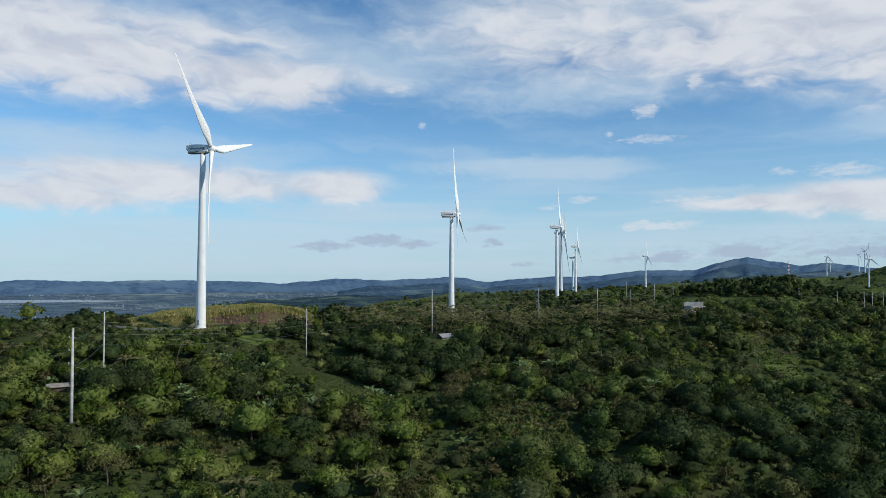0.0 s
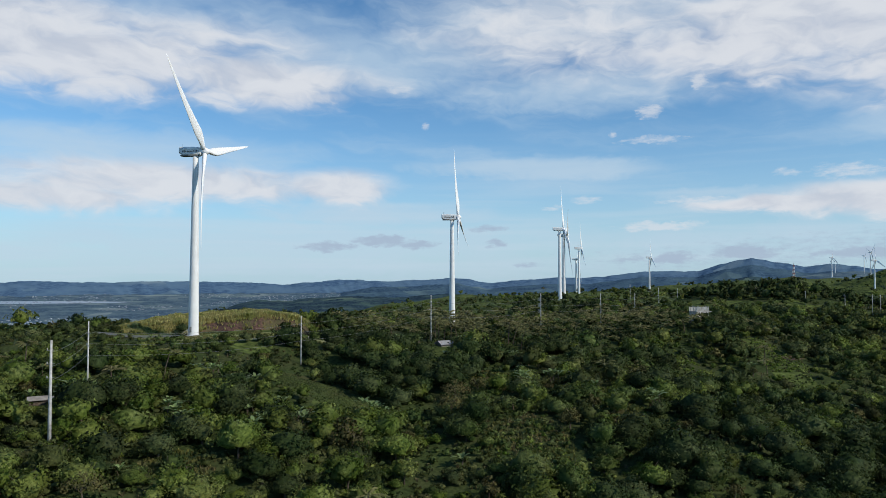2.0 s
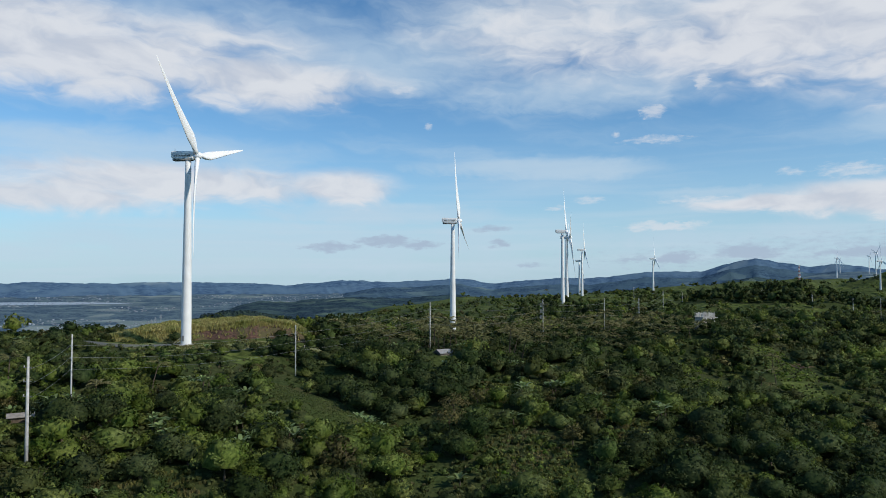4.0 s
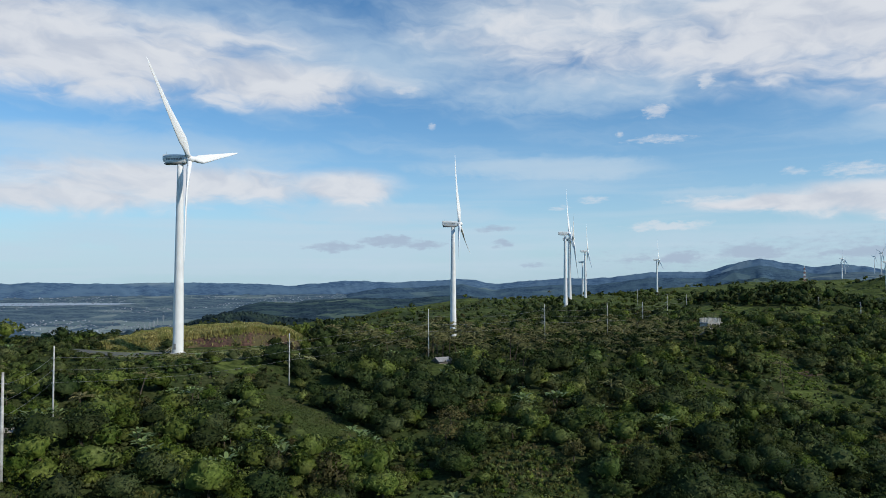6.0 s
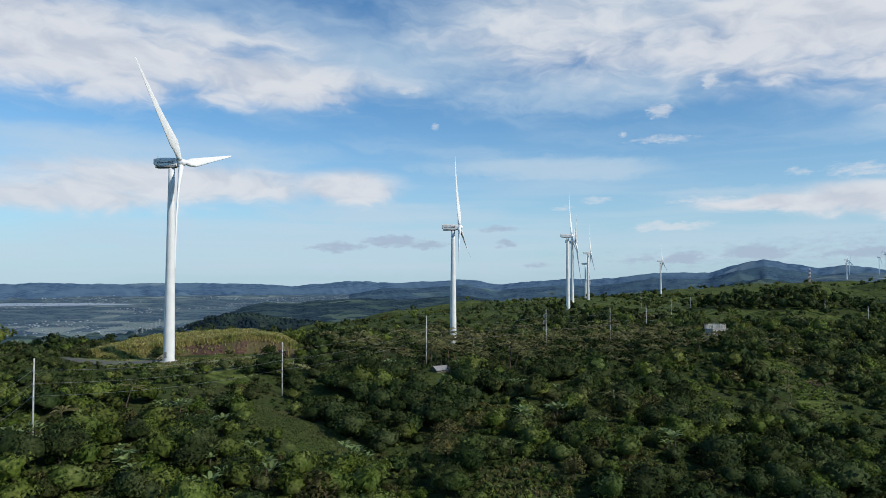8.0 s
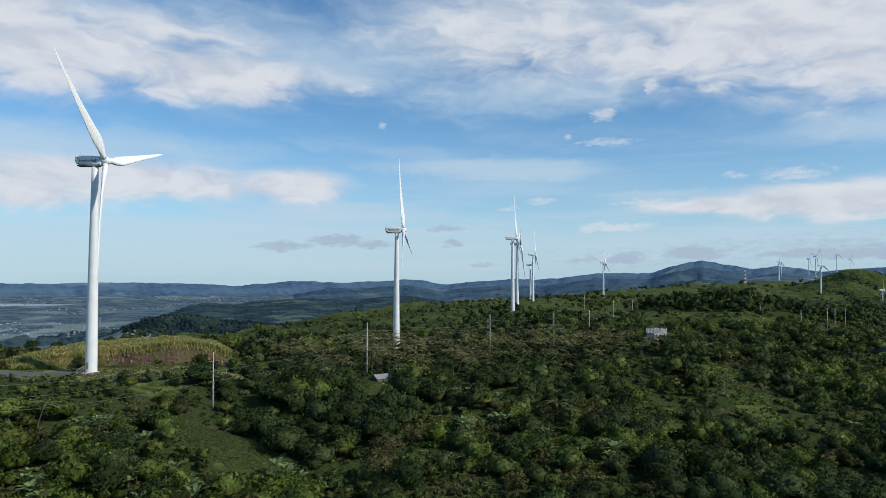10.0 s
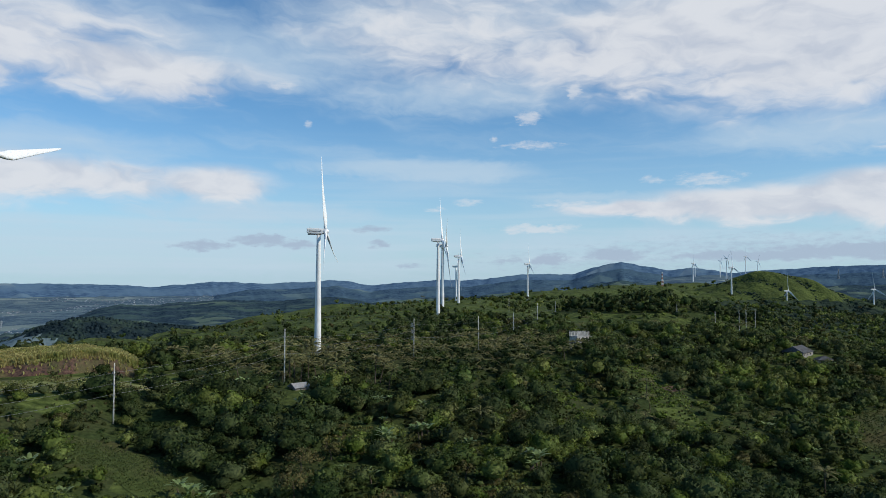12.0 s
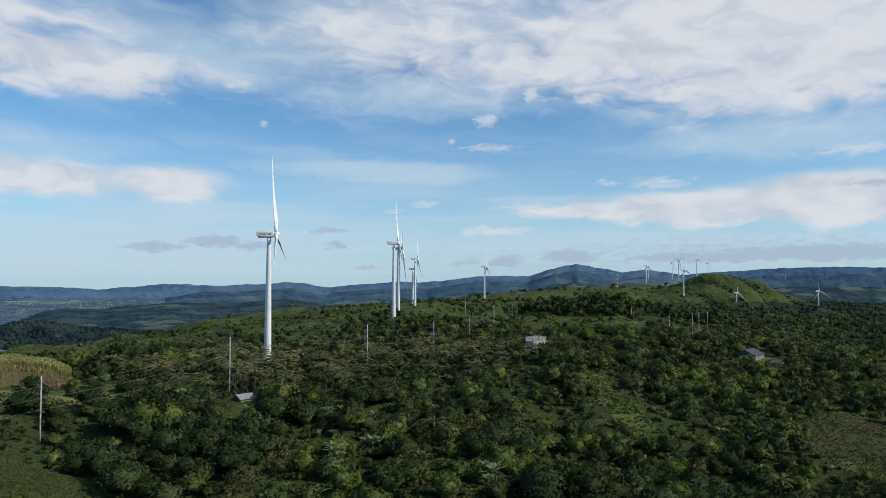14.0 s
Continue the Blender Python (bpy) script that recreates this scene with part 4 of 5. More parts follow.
for x, y in ((143.5, 401.5), (148.0, 403.0), (151.5, 404.5), (139.5, 403.0), (155.5, 405.5)):
    base_ = float(ground_z(x, y)) - 0.8
    FAR_KINDS["mid"]["mango"].append((x, y, base_, (3.9 - base_) / 6.6, x))

# plants that stand out on the slope: place and size
MARKED = {}
MARKED["mango"] = [(-28, 262, 1.25), (-37, 264, 1.0), (-44, 270, 1.0), (-20, 258, 1.1), (-40, 288, 0.9), (-25, 273, 1.2), (-22, 306, 1.0), (-6, 277, 1.2), (-12, 260, 1.1), (-10, 250, 1.0), (13, 271, 1.25), (18, 304, 1.1), (145, 259, 1.3), (133, 247, 1.1), (164, 281, 1.2), (152, 284, 1.2), (90, 206, 1.2), (174, 358, 1.2), (79, 213, 1.0), (125, 217, 1.2), (101, 181, 1.2), (109, 176, 1.1)]
MARKED["dry"] = [(5, 239, 1.3), (13, 246, 1.2), (12, 177, 1.1), (38, 214, 1.3), (73, 216, 1.0), (88, 179, 1.0), (71, 177, 0.9), (139, 321, 0.9), (-70, 147, 1.2), (-79, 140, 1.0), (-84, 226, 1.0)]
MARKED["light"] = [(60, 169, 1.35), (54, 164, 1.1), (101, 207, 1.0), (169, 316, 1.0), (75, 189, 1.0), (-63, 138, 1.0), (-58, 151, 1.1), (-60, 331, 0.9)]
MARKED["palm"] = [(138, 398, 1.1), (143, 396, 1.0), (133, 392, 1.1), (152, 392, 0.9), (-99, 218, 1.2), (-132, 212, 1.2), (-130, 226, 1.1), (-89, 232, 1.1), (168, 246, 1.2), (150, 334, 1.1), (146, 322, 1.0)]
MARKED["banana"] = [(-73, 200, 1.3), (-55, 208, 1.3), (-48, 214, 1.2), (-80, 238, 1.3), (-76, 241, 1.2), (-94, 202, 1.2), (-102, 209, 1.3), (-11, 316, 1.3), (4, 293, 1.3), (29, 297, 1.3), (34, 290, 1.2), (46, 299, 1.3), (40, 296, 1.2)]
taken = np.array([(x, y, (5.2, 3.0)[kind == "banana"] * s_) for kind, ps in MARKED.items() for x, y, s_ in ps])
for level in FAR_KINDS.values():
    for kind in level:
        level[kind] = [p for p in level[kind] if (np.hypot(taken[:, 0] - p[0], taken[:, 1] - p[1]) > taken[:, 2]).all()]
for kind, ps in MARKED.items():
    for x, y, s_ in ps:
        FAR_KINDS["near"][kind].append((x, y, float(ground_z(x, y)) + (0.9 if kind == "banana" else 0), s_, x * y))
        if kind == "banana":
            for a_ in (1.0, 3.0, 5.0):
                FAR_KINDS["near"][kind].append((x + 2.1 * math.cos(a_), y + 2.1 * math.sin(a_), float(ground_z(x, y)) + 0.6, s_ * 0.85, a_ + x))

LABELS = {"broad": ("broadleaf_tree", "tree", "leafy mid-green broadleaf tree on the hillside", M_LEAF),
          "light": ("young_tree", "tree", "bright yellow-green leafy young tree", M_LEAF_LIGHT),
          "dry": ("drying_tree", "tree", "tree with brownish drying leaves", M_LEAF_DRY),
          "mango": ("mango_tree", "tree", "dense dark green round-crowned mango tree", M_LEAF_DARK),
          "palm": ("coconut_palm", "palm tree", "slender coconut palm with drooping olive fronds", M_PALM),
          "banana": ("banana_plant", "banana plant", "banana plant with broad pale green leaves", M_BANANA),
          "shrub": ("shrub", "shrub", "low leafy green shrub", M_LEAF_LIGHT)}
SHAPES = {"single": {"broad": broad_shapes(800, 0.34, 40), "light": broad_shapes(800, 0.34, 40), "dry": broad_shapes(620, 0.42, 26, False), "mango": mango_shapes(1000, 0.38, 54),
                     "palm": palm_shapes(), "banana": banana_shapes(), "shrub": shrub_shapes(260, 0.30, 12)},
          "near": {"broad": broad_shapes(390, 0.52, 30), "light": broad_shapes(390, 0.52, 30), "dry": broad_shapes(360, 0.56, 20, False), "mango": mango_shapes(460, 0.58, 36),
                   "palm": palm_shapes(), "banana": banana_shapes(), "shrub": shrub_shapes(140, 0.46, 9)},
          "mid": {"broad": broad_shapes(150, 0.84, 18), "light": broad_shapes(150, 0.84, 18), "dry": broad_shapes(160, 0.85, 14, False), "mango": mango_shapes(175, 1.0, 20),
                  "palm": palm_shapes(11, 5), "banana": banana_shapes(), "shrub": shrub_shapes(60, 0.7, 6)},
          "far": {"broad": broad_shapes(34, 1.7, 8), "light": broad_shapes(34, 1.7, 8), "dry": broad_shapes(40, 1.6, 8), "mango": mango_shapes(38, 1.9, 8),
                  "palm": palm_shapes(9, 2), "banana": banana_shapes(), "shrub": shrub_shapes(20, 1.2, 4)}}
SINGLE = 215
for kind, (name, category, label, mat) in LABELS.items():
    near = sorted(FAR_KINDS["near"][kind], key=lambda p: math.hypot(p[0] - 10, p[1] - 60))
    place_things(name, category, label, "trees of the hillside", SHAPES["single"][kind], mat, near[:SINGLE])
    place_stuff(name + "_thicket", label.replace("tree", "trees") + ", seen as a thicket", "woodland", SHAPES["near"][kind], mat, near[SINGLE:])
    place_stuff(name + "_wood", label.replace("tree", "trees") + " covering the middle hills", "woodland", SHAPES["mid"][kind], mat, FAR_KINDS["mid"][kind])
    place_stuff(name + "_far_wood", label.replace("tree", "trees") + " scattered on far hills", "woodland", SHAPES["far"][kind], mat, FAR_KINDS["far"][kind])

def canopy_mounds(name, label, places, mat):
    """Far woods: one low rounded crown a tree, all in one mesh. Places: x, y, radius."""
    r = np.random.default_rng(len(places))
    p = np.array(places)
    nu, vs = 6, []
    for k, (rad_, up_) in enumerate(((1.0, -0.3), (0.92, 0.35), (0.5, 0.78))):
        a = 2 * np.pi * (np.arange(nu) + 0.5 * k) / nu
        ring = np.stack([np.cos(a) * rad_, np.sin(a) * rad_, 0 * a + up_], 1)
        vs.append(p[:, None, 2:3] * ring[None] * r.uniform(0.75, 1.25, (len(p), nu, 1)))
    vs.append((p[:, 2:3] * np.array([[0, 0, 0.9]]) * r.uniform(0.8, 1.2, (len(p), 1)))[:, None])
    v = np.concatenate(vs, 1) + np.stack([p[:, 0], p[:, 1], ground_z(p[:, 0], p[:, 1])], 1)[:, None]
    n = 3 * nu + 1
    f = [(k * nu + a, k * nu + (a + 1) % nu, (k + 1) * nu + a) for k in range(2) for a in range(nu)]
    f += [(k * nu + (a + 1) % nu, (k + 1) * nu + (a + 1) % nu, (k + 1) * nu + a) for k in range(2) for a in range(nu)]
    f += [(2 * nu + a, 2 * nu + (a + 1) % nu, 3 * nu) for a in range(nu)]
    faces = (np.array(f)[None] + (np.arange(len(p)) * n)[:, None, None]).reshape(-1, 3)
    ob = new(name, mesh_np(name, v.reshape(-1, 3), faces, mat, 3, True, tone=np.repeat(r.random(len(p)), n)))
    return tagged(ob, label, "woodland", kind="stuff")


far_rng = np.random.default_rng(17)
X, Y = far_rng.uniform(-900, 420, 11000), far_rng.uniform(1250, 2250, 11000)
Zf = ground_z(X, Y)
keep = ((oval(X, Y, -470, 1830, 400, 200, -20) < 1) | ((X > -300) & (X < 0.16 * Y) & (Zf > -122) & (Zf < -30))) & (value_noise(X, Y, 130, 23) > 0.30)
canopy_mounds("foothill_wood", "dark woods on the foothills of the plain, tinted with haze blue", [(x, y, far_rng.uniform(2.6, 5.5)) for x, y in zip(X[keep], Y[keep])], M_VALLEY)
X, Y = far_rng.uniform(560, 2300, 7500), far_rng.uniform(850, 2400, 7500)
Zf = ground_z(X, Y)
keep = (Zf < -30) & (X > 0.48 * Y) & (X < 1.2 * Y) & (value_noise(X, Y, 140, 24) > 0.34) & (np.hypot(X, Y) > 1250) & (np.hypot(X - 1138, Y - 1617) > 25) & (np.hypot(X - 1367, Y - 1599) > 25)
canopy_mounds("valley_wood", "dark green woods filling the far valley, slightly blued by painted haze", [(x, y, far_rng.uniform(3.4, 6.5)) for x, y in zip(X[keep], Y[keep])], M_DARKWOOD)
# added scrub: its dark colour stands in for shading in the gullies
X, Y = far_rng.uniform(1020, 1440, 2600), far_rng.uniform(1560, 1880, 2600)
keep = (np.abs(np.sin((X + 0.35 * Y) / 25 + 0.9 * np.sin(Y / 47))) < 0.38) & (ground_z(X, Y) > -75)
canopy_mounds("hill_scrub", "dark scrub added in the green hill's gullies to deepen their shading", [(x, y, far_rng.uniform(1.6, 4.0)) for x, y in zip(X[keep], Y[keep])], M_DARKWOOD)

# low growth that closes the gaps between the crowns
XA, YA = scatter(105, 235, 4.5, 91)
XB, YB = scatter(235, 345, 6.2, 93)
X, Y = np.concatenate([XA, XB]), np.concatenate([YA, YB])
keep = np.ones(len(X), bool)
for cx, cy, rx, ry, turn in OPEN:
    keep &= oval(X, Y, cx, cy, rx, ry, turn) > 1
X, Y = X[keep], Y[keep]
X2, Y2 = scatter(345, 560, 7.6, 92)
keep = np.ones(len(X2), bool)
for cx, cy, rx, ry, turn in OPEN:
    keep &= oval(X2, Y2, cx, cy, rx, ry, turn) > 1
X, Y = np.concatenate([X, X2[keep]]), np.concatenate([Y, Y2[keep]])
low_places = [(x, y, z, rng.uniform(0.8, 1.5) * (1.0 if y < 345 else 1.6), rng.uniform(0, 6.28)) for x, y, z in zip(X, Y, ground_z(X, Y))]
# growth below palms and mangoes takes dark leaves, shade put into its colour
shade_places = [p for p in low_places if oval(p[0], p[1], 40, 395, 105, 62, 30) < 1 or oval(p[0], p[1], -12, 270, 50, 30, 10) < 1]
low_places = sorted(set(low_places) - set(shade_places))
place_stuff("shaded_undergrowth", "low growth under palms and mango trees, leaves darkened to look shaded", "undergrowth", shrub_shapes(26, 0.8, 6), M_LEAF_DARK, shade_places)
place_stuff("undergrowth", "low tangled green growth between the trees", "undergrowth", shrub_shapes(26, 0.8, 6), M_LEAF, low_places)

# herbs on the spurs, whose raised colour stands for direct sun
herbs = []
for cx, cy, rx, ry, turn in ((160, 338, 10, 46, -9), (112, 336, 8, 18, 0), (208, 255, 14, 8, 20), (25, 205, 11, 15, 0), (20, 262, 8, 11, 0), (60, 226, 7, 9, 0)):
    c_, s_ = math.cos(radians(turn)), math.sin(radians(turn))
    for _ in range(int(rx * ry * 0.55)):
        a_, q_ = rng.uniform(0, 6.283), math.sqrt(rng.random())
        u, v = q_ * rx * math.cos(a_), q_ * ry * math.sin(a_)
        x, y = cx + u * c_ - v * s_, cy + u * s_ + v * c_
        herbs.append((x, y, float(ground_z(x, y)) - 0.3, rng.uniform(0.45, 0.95), rng.uniform(0, 6.28)))
place_stuff("herb_mounds", "low yellow-green herbs on the spurs, colour brightened as if sunlit", "herbs", shrub_shapes(44, 0.5, 7), M_HERB, herbs)

# the ground: grass in the open, darker green under the trees, fields with painted haze blue on the far plain
MX, MY = (GX[1:, 1:] + GX[:-1, :-1]) / 2, (GY[1:, 1:] + GY[:-1, :-1]) / 2
mz, md, mw = ground_z(MX, MY), np.hypot(MX, MY), wooded(MX, MY)
cover_ = np.where(((mw > 0.55) & (md < 1300)) | ((mw > 0.01) & (md < 430)), 1, 0)
cover_ = np.where((md < 120) | (MY < 60), 1, cover_)
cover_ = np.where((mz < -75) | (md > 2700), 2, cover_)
cover_ = np.where((mz > -118) & (mz < -24) & (md > 1200) & (MX < 0.16 * MY) & (MX > -300), 4, cover_)
cover_ = np.where(oval(MX, MY, -470, 1830, 400, 200, -20) < 1, 4, cover_)
cover_ = np.where((mz < -22) & (md > 1200) & (MX > 0.4 * MY), 3, cover_)
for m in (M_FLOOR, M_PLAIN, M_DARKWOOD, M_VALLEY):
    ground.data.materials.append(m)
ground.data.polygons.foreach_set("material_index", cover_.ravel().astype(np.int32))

# ---------------------------------------------------------------- bank, pad and track by the first turbine
M_SOIL = material("red_soil", (0.030, 0.018, 0.014), (0.125, 0.068, 0.048), 0.9, 0.95, ((0.05, 0.045, 0.02), (0.10, 0.085, 0.035)), 0.16, 0.5)
M_REED = material("tall_grass", (0.31, 0.27, 0.09), (0.50, 0.44, 0.18), 0.4, 0.7, ((0.22, 0.24, 0.06), (0.38, 0.37, 0.12)), 0.12, per="island", vary=0.3, through_light=0.45)
M_TURF = material("mown_grass", (0.095, 0.112, 0.030), (0.21, 0.22, 0.068), 0.5, 0.95, ((0.10, 0.10, 0.04), (0.16, 0.15, 0.06)), 0.12, 0.05)
M_GRAVEL = material("dark_gravel", (0.06, 0.062, 0.06), (0.12, 0.12, 0.115), 2.5, 0.95, ((0.09, 0.10, 0.06), (0.14, 0.15, 0.09)), 0.2, 0.03)
M_ROOF = material("zinc_roof", (0.20, 0.205, 0.21), (0.30, 0.305, 0.31), 1.2, 0.8, ((0.22, 0.20, 0.19), (0.33, 0.31, 0.30)), 0.4, soft=0.15)
M_WALL = material("pale_render", (0.36, 0.34, 0.31), (0.48, 0.46, 0.42), 1.0, 0.85, ((0.24, 0.22, 0.19), (0.38, 0.36, 0.32)), 0.4)
M_DULL = material("weathered_wall", (0.20, 0.18, 0.16), (0.30, 0.275, 0.25), 1.0, 0.85)
M_SLATE = material("dark_grey_roof_sheets", (0.060, 0.062, 0.068), (0.105, 0.108, 0.115), 1.0, 0.85, ((0.05, 0.046, 0.044), (0.085, 0.08, 0.076)), 0.3, soft=0.1)
M_BEIGE = material("beige_wall", (0.30, 0.27, 0.22), (0.40, 0.36, 0.30), 1.0, 0.85)
M_PALE = material("whitewash", (0.42, 0.41, 0.385), (0.56, 0.55, 0.52), 1.0, 0.8, ((0.30, 0.28, 0.25), (0.44, 0.42, 0.38)), 0.5)
# near-black that paints the unlit inside of windows and openings
M_DARK = material("opening_shade", (0.02, 0.02, 0.02), (0.035, 0.034, 0.033), 1.0, 0.6)
M_POLE = material("pole_concrete", (0.46, 0.455, 0.44), (0.58, 0.575, 0.56), 1.5, 0.8, ((0.28, 0.27, 0.25), (0.42, 0.41, 0.39)), 0.3)
M_WIRE = material("wire", (0.20, 0.20, 0.20), (0.27, 0.27, 0.27), 3.0, 0.5, metal=0.4)
M_INSUL = material("insulator", (0.30, 0.29, 0.28), (0.42, 0.40, 0.39), 3.0, 0.35)
M_RED = material("faded_red_paint", (0.30, 0.13, 0.10), (0.38, 0.17, 0.14), 2.0, 0.5)
M_WATER = material("lake_water", (0.26, 0.32, 0.38), (0.34, 0.40, 0.45), 0.004, 0.55)
# wall tones carry the same blue haze tint as the plain
M_TOWN = material("town_walls", (0.12, 0.15, 0.18), (0.28, 0.31, 0.35), 0.01, 0.8, per="island", vary=0.4)


def drape(name, cx, cy, rx, ry, turn, mat, label, category, lift=0.06, n=26):
    """A worn-edged patch laid over the ground."""
    c, s = math.cos(radians(turn)), math.sin(radians(turn))
    u = np.linspace(0, 1, 9)
    v = np.linspace(0, 2 * np.pi, n, endpoint=False)
    edge = 1 + 0.16 * np.sin(3 * v + cx) + 0.09 * np.sin(7 * v + cy)
    U, V = np.meshgrid(u, v, indexing="ij")
    R = U * edge[None, :]
    px, py = R * np.cos(V) * rx, R * np.sin(V) * ry
    X, Y = cx + px * c - py * s, cy + px * s + py * c
    vs = np.stack([X, Y, ground_z(X, Y) + lift], -1).reshape(-1, 3)
    i = np.arange(8)[:, None] * n + np.arange(n)[None, :]
    j = np.arange(8)[:, None] * n + (np.arange(n)[None, :] + 1) % n
    fs = np.stack([i, i + n, j + n, j], -1).reshape(-1, 4)
    ob = new(name, mesh_np(name, vs, fs, mat, 4, True))
    return tagged(ob, label, category, kind="structure")


drape("turbine_pad", -94, 302, 44, 15, 10, M_TURF, "short dry grass round the foot of the turbine", "grass", 0.05, 40)
drape("gravel_pad", -125, 297, 19, 7, 8, M_GRAVEL, "dark gravel hardstanding beside the turbine", "pavement", 0.12, 30)
drape("grass_track", -46, 322, 32, 4.6, 41, M_TURF, "worn grass track along the ridge", "road", 0.10, 40)

# the bank: a long mound with a steep cut face, from its left end to its right end
BANK_A, BANK_B = Vector((-141, 308.5, 0)), Vector((-60, 331.5, 0))
along = (BANK_B - BANK_A)
bank_len = along.length
along.normalize()
back_way = Vector((-along.y, along.x, 0))


def bank_point(u, v):
    """u from 0 to 1 along the bank, v from 0 at the toe to 1 at the back."""
    wob = 1.3 * math.sin(u * 17) + 0.8 * math.sin(u * 41 + 1)
    p = BANK_A + along * (u * bank_len) + back_way * (v * 50 + wob * (1 - v))
    h = (1.5 + 4.5 * min(1, max(0, u - 0.06) * 1.5) + 0.9 * math.exp(-((u - 0.72) / 0.16) ** 2)) * min(1, u * 7 + 0.1) * min(1, (1.02 - u) * 9) ** 0.7
    rise = (min(1.0, v / 0.13) ** 0.8) * 0.84 + 0.16 * min(1, v / 0.5) if v < 0.6 else max(0.0, 1 - ((v - 0.6) / 0.4) ** 2)
    lump = 0.25 * math.sin(u * 60 + v * 9) + 0.2 * math.sin(u * 23 - v * 31)
    g = float(ground_z(p.x, p.y))
    return Vector((p.x, p.y, (g - 0.6) + (h + 0.6) * rise + lump * rise + (0 if v < 0.98 else -2)))


us, vs_ = np.linspace(0, 1, 70), np.concatenate([np.linspace(0, 0.16, 9), np.linspace(0.2, 1, 15)])
pts = [bank_point(u, v)[:] for u in us for v in vs_]
bank_ob = new("earth_bank", mesh_np("earth_bank", pts, grid_faces(len(us), len(vs_)), M_SOIL, 4, True))
tagged(bank_ob, "long earth bank with a cut face of bare red-brown soil", "bank", kind="structure")


def tufts(name, places, height, spread, label, mat, seed, blades=5):
    """Tall grass: bent blades in tufts, in one mesh."""
    r = np.random.default_rng(seed)
    n = len(places) * blades
    p = np.repeat(np.array(places), blades, 0)
    a = r.uniform(0, 2 * np.pi, n)
    d = np.stack([np.cos(a), np.sin(a), 0 * a], 1)
    s = np.stack([-np.sin(a), np.cos(a), 0 * a], 1)
    h = height * r.uniform(0.55, 1.15, (n, 1))
    w = spread * r.uniform(0.6, 1.3, (n, 1))
    base = p + d * r.uniform(0, 0.5, (n, 1))
    up = np.array([0, 0, 1.0])
    v = np.stack([base - s * w, base + s * w, base + s * w * 0.7 + up * h * 0.75 + d * h * 0.12, base - s * w * 0.5 + up * h * 0.8 + d * h * 0.3], 1).reshape(-1, 3)
    ob = new(name, mesh_np(name, v, np.arange(len(v)).reshape(-1, 4), mat, 4))
    return tagged(ob, label, "grass", kind="stuff")


r_ = np.random.default_rng(31)
spots = []
for _ in range(7200):
    u, v = r_.uniform(0.0, 0.985), r_.uniform(0.13, 0.75)
    if v < 0.16 and math.sin(u * 19) > 0.2:
        continue
    spots.append(bank_point(u, v)[:])
tufts("tall_grass", spots, 2.8, 0.14, "tall yellow-green cane-like grass along the top of the bank", M_REED, 32, 6)
spots = []
for _ in range(2600):
    u, v = r_.uniform(0.0, 0.99), r_.uniform(-0.01, 0.15)
    if u > 0.36 + 0.08 * math.sin(v * 40) and r_.random() > (0.06 if v < 0.10 else 0.6):
        continue
    spots.append(bank_point(u, max(v, 0))[:])
tufts("bank_face_grass", spots, 1.5, 0.10, "dry grass growing down the cut face of the bank", M_REED, 33)


# ---------------------------------------------------------------- power line
def tube_between(bm, a, b, r, n=6):
    d = (Vector(b) - Vector(a))
    q = d.to_track_quat("Z", "Y").to_matrix()
    rings(bm, [[Vector(p) + q @ Vector((r * math.cos(2 * math.pi * k / n), r * math.sin(2 * math.pi * k / n), 0)) for k in range(n)] for p in (a, b)])
    return bm


def pole(x, y, top, arms, label, thick=0.24, boxes=False, turn=0.0):
    base = float(ground_z(x, y)) - 0.5
    root = tagged(new("utility_pole"), label, "utility pole", "poles of the power line")
    root.matrix_world = pose(x, y, base, 0, 0, turn)
    h = top - base
    part("shaft", rings(bmesh.new(), [circle(thick * k, z, 10) for k, z in ((1.25, 0), (1.0, h * 0.5), (0.72, h))]), M_POLE, root)
    for below in arms:
        arm = part("bracket", box(bmesh.new(), -0.95, 0.75, -0.06, 0.06, h - below - 0.07, h - below + 0.07), M_KEEL, root, "", False)
        bm = rings(bmesh.new(), [circle(q, h - below + z, 8, -0.78) for q, z in ((0.07, 0.06), (0.16, 0.16), (0.09, 0.26), (0.16, 0.36), (0.07, 0.5))])
        part("insulator", bm, M_INSUL, arm)
        if boxes:
            bm = bmesh.new()
            for x0, x1, z0, z1 in ((-1.75, -1.58, -0.95, 0.95), (-0.92, -0.75, -0.95, 0.95), (-1.58, -0.92, 0.78, 0.95), (-1.58, -0.92, -0.95, -0.78)):
                box(bm, x0, x1, -0.08, 0.08, h - below + z0, h - below + z1)
            part("switch_frame", bm, M_PALE, root, "pale square switch frame", False)
    return root


def wire(a, b, sag, name="power_cable"):
    cu = bpy.data.curves.new(name, "CURVE")
    cu.dimensions, cu.bevel_depth, cu.bevel_resolution = "3D", 0.028, 1
    sp = cu.splines.new("POLY")
    n = 14
    sp.points.add(n)
    for k in range(n + 1):
        u = k / n
        p = Vector(a).lerp(Vector(b), u)
        sp.points[k].co = (p.x, p.y, p.z - 4 * sag * u * (1 - u), 1)
    cu.materials.append(M_WIRE)
    return tagged(new(name, cu), "thin sagging grey power cable between two poles", "cable", "cables of the power line")


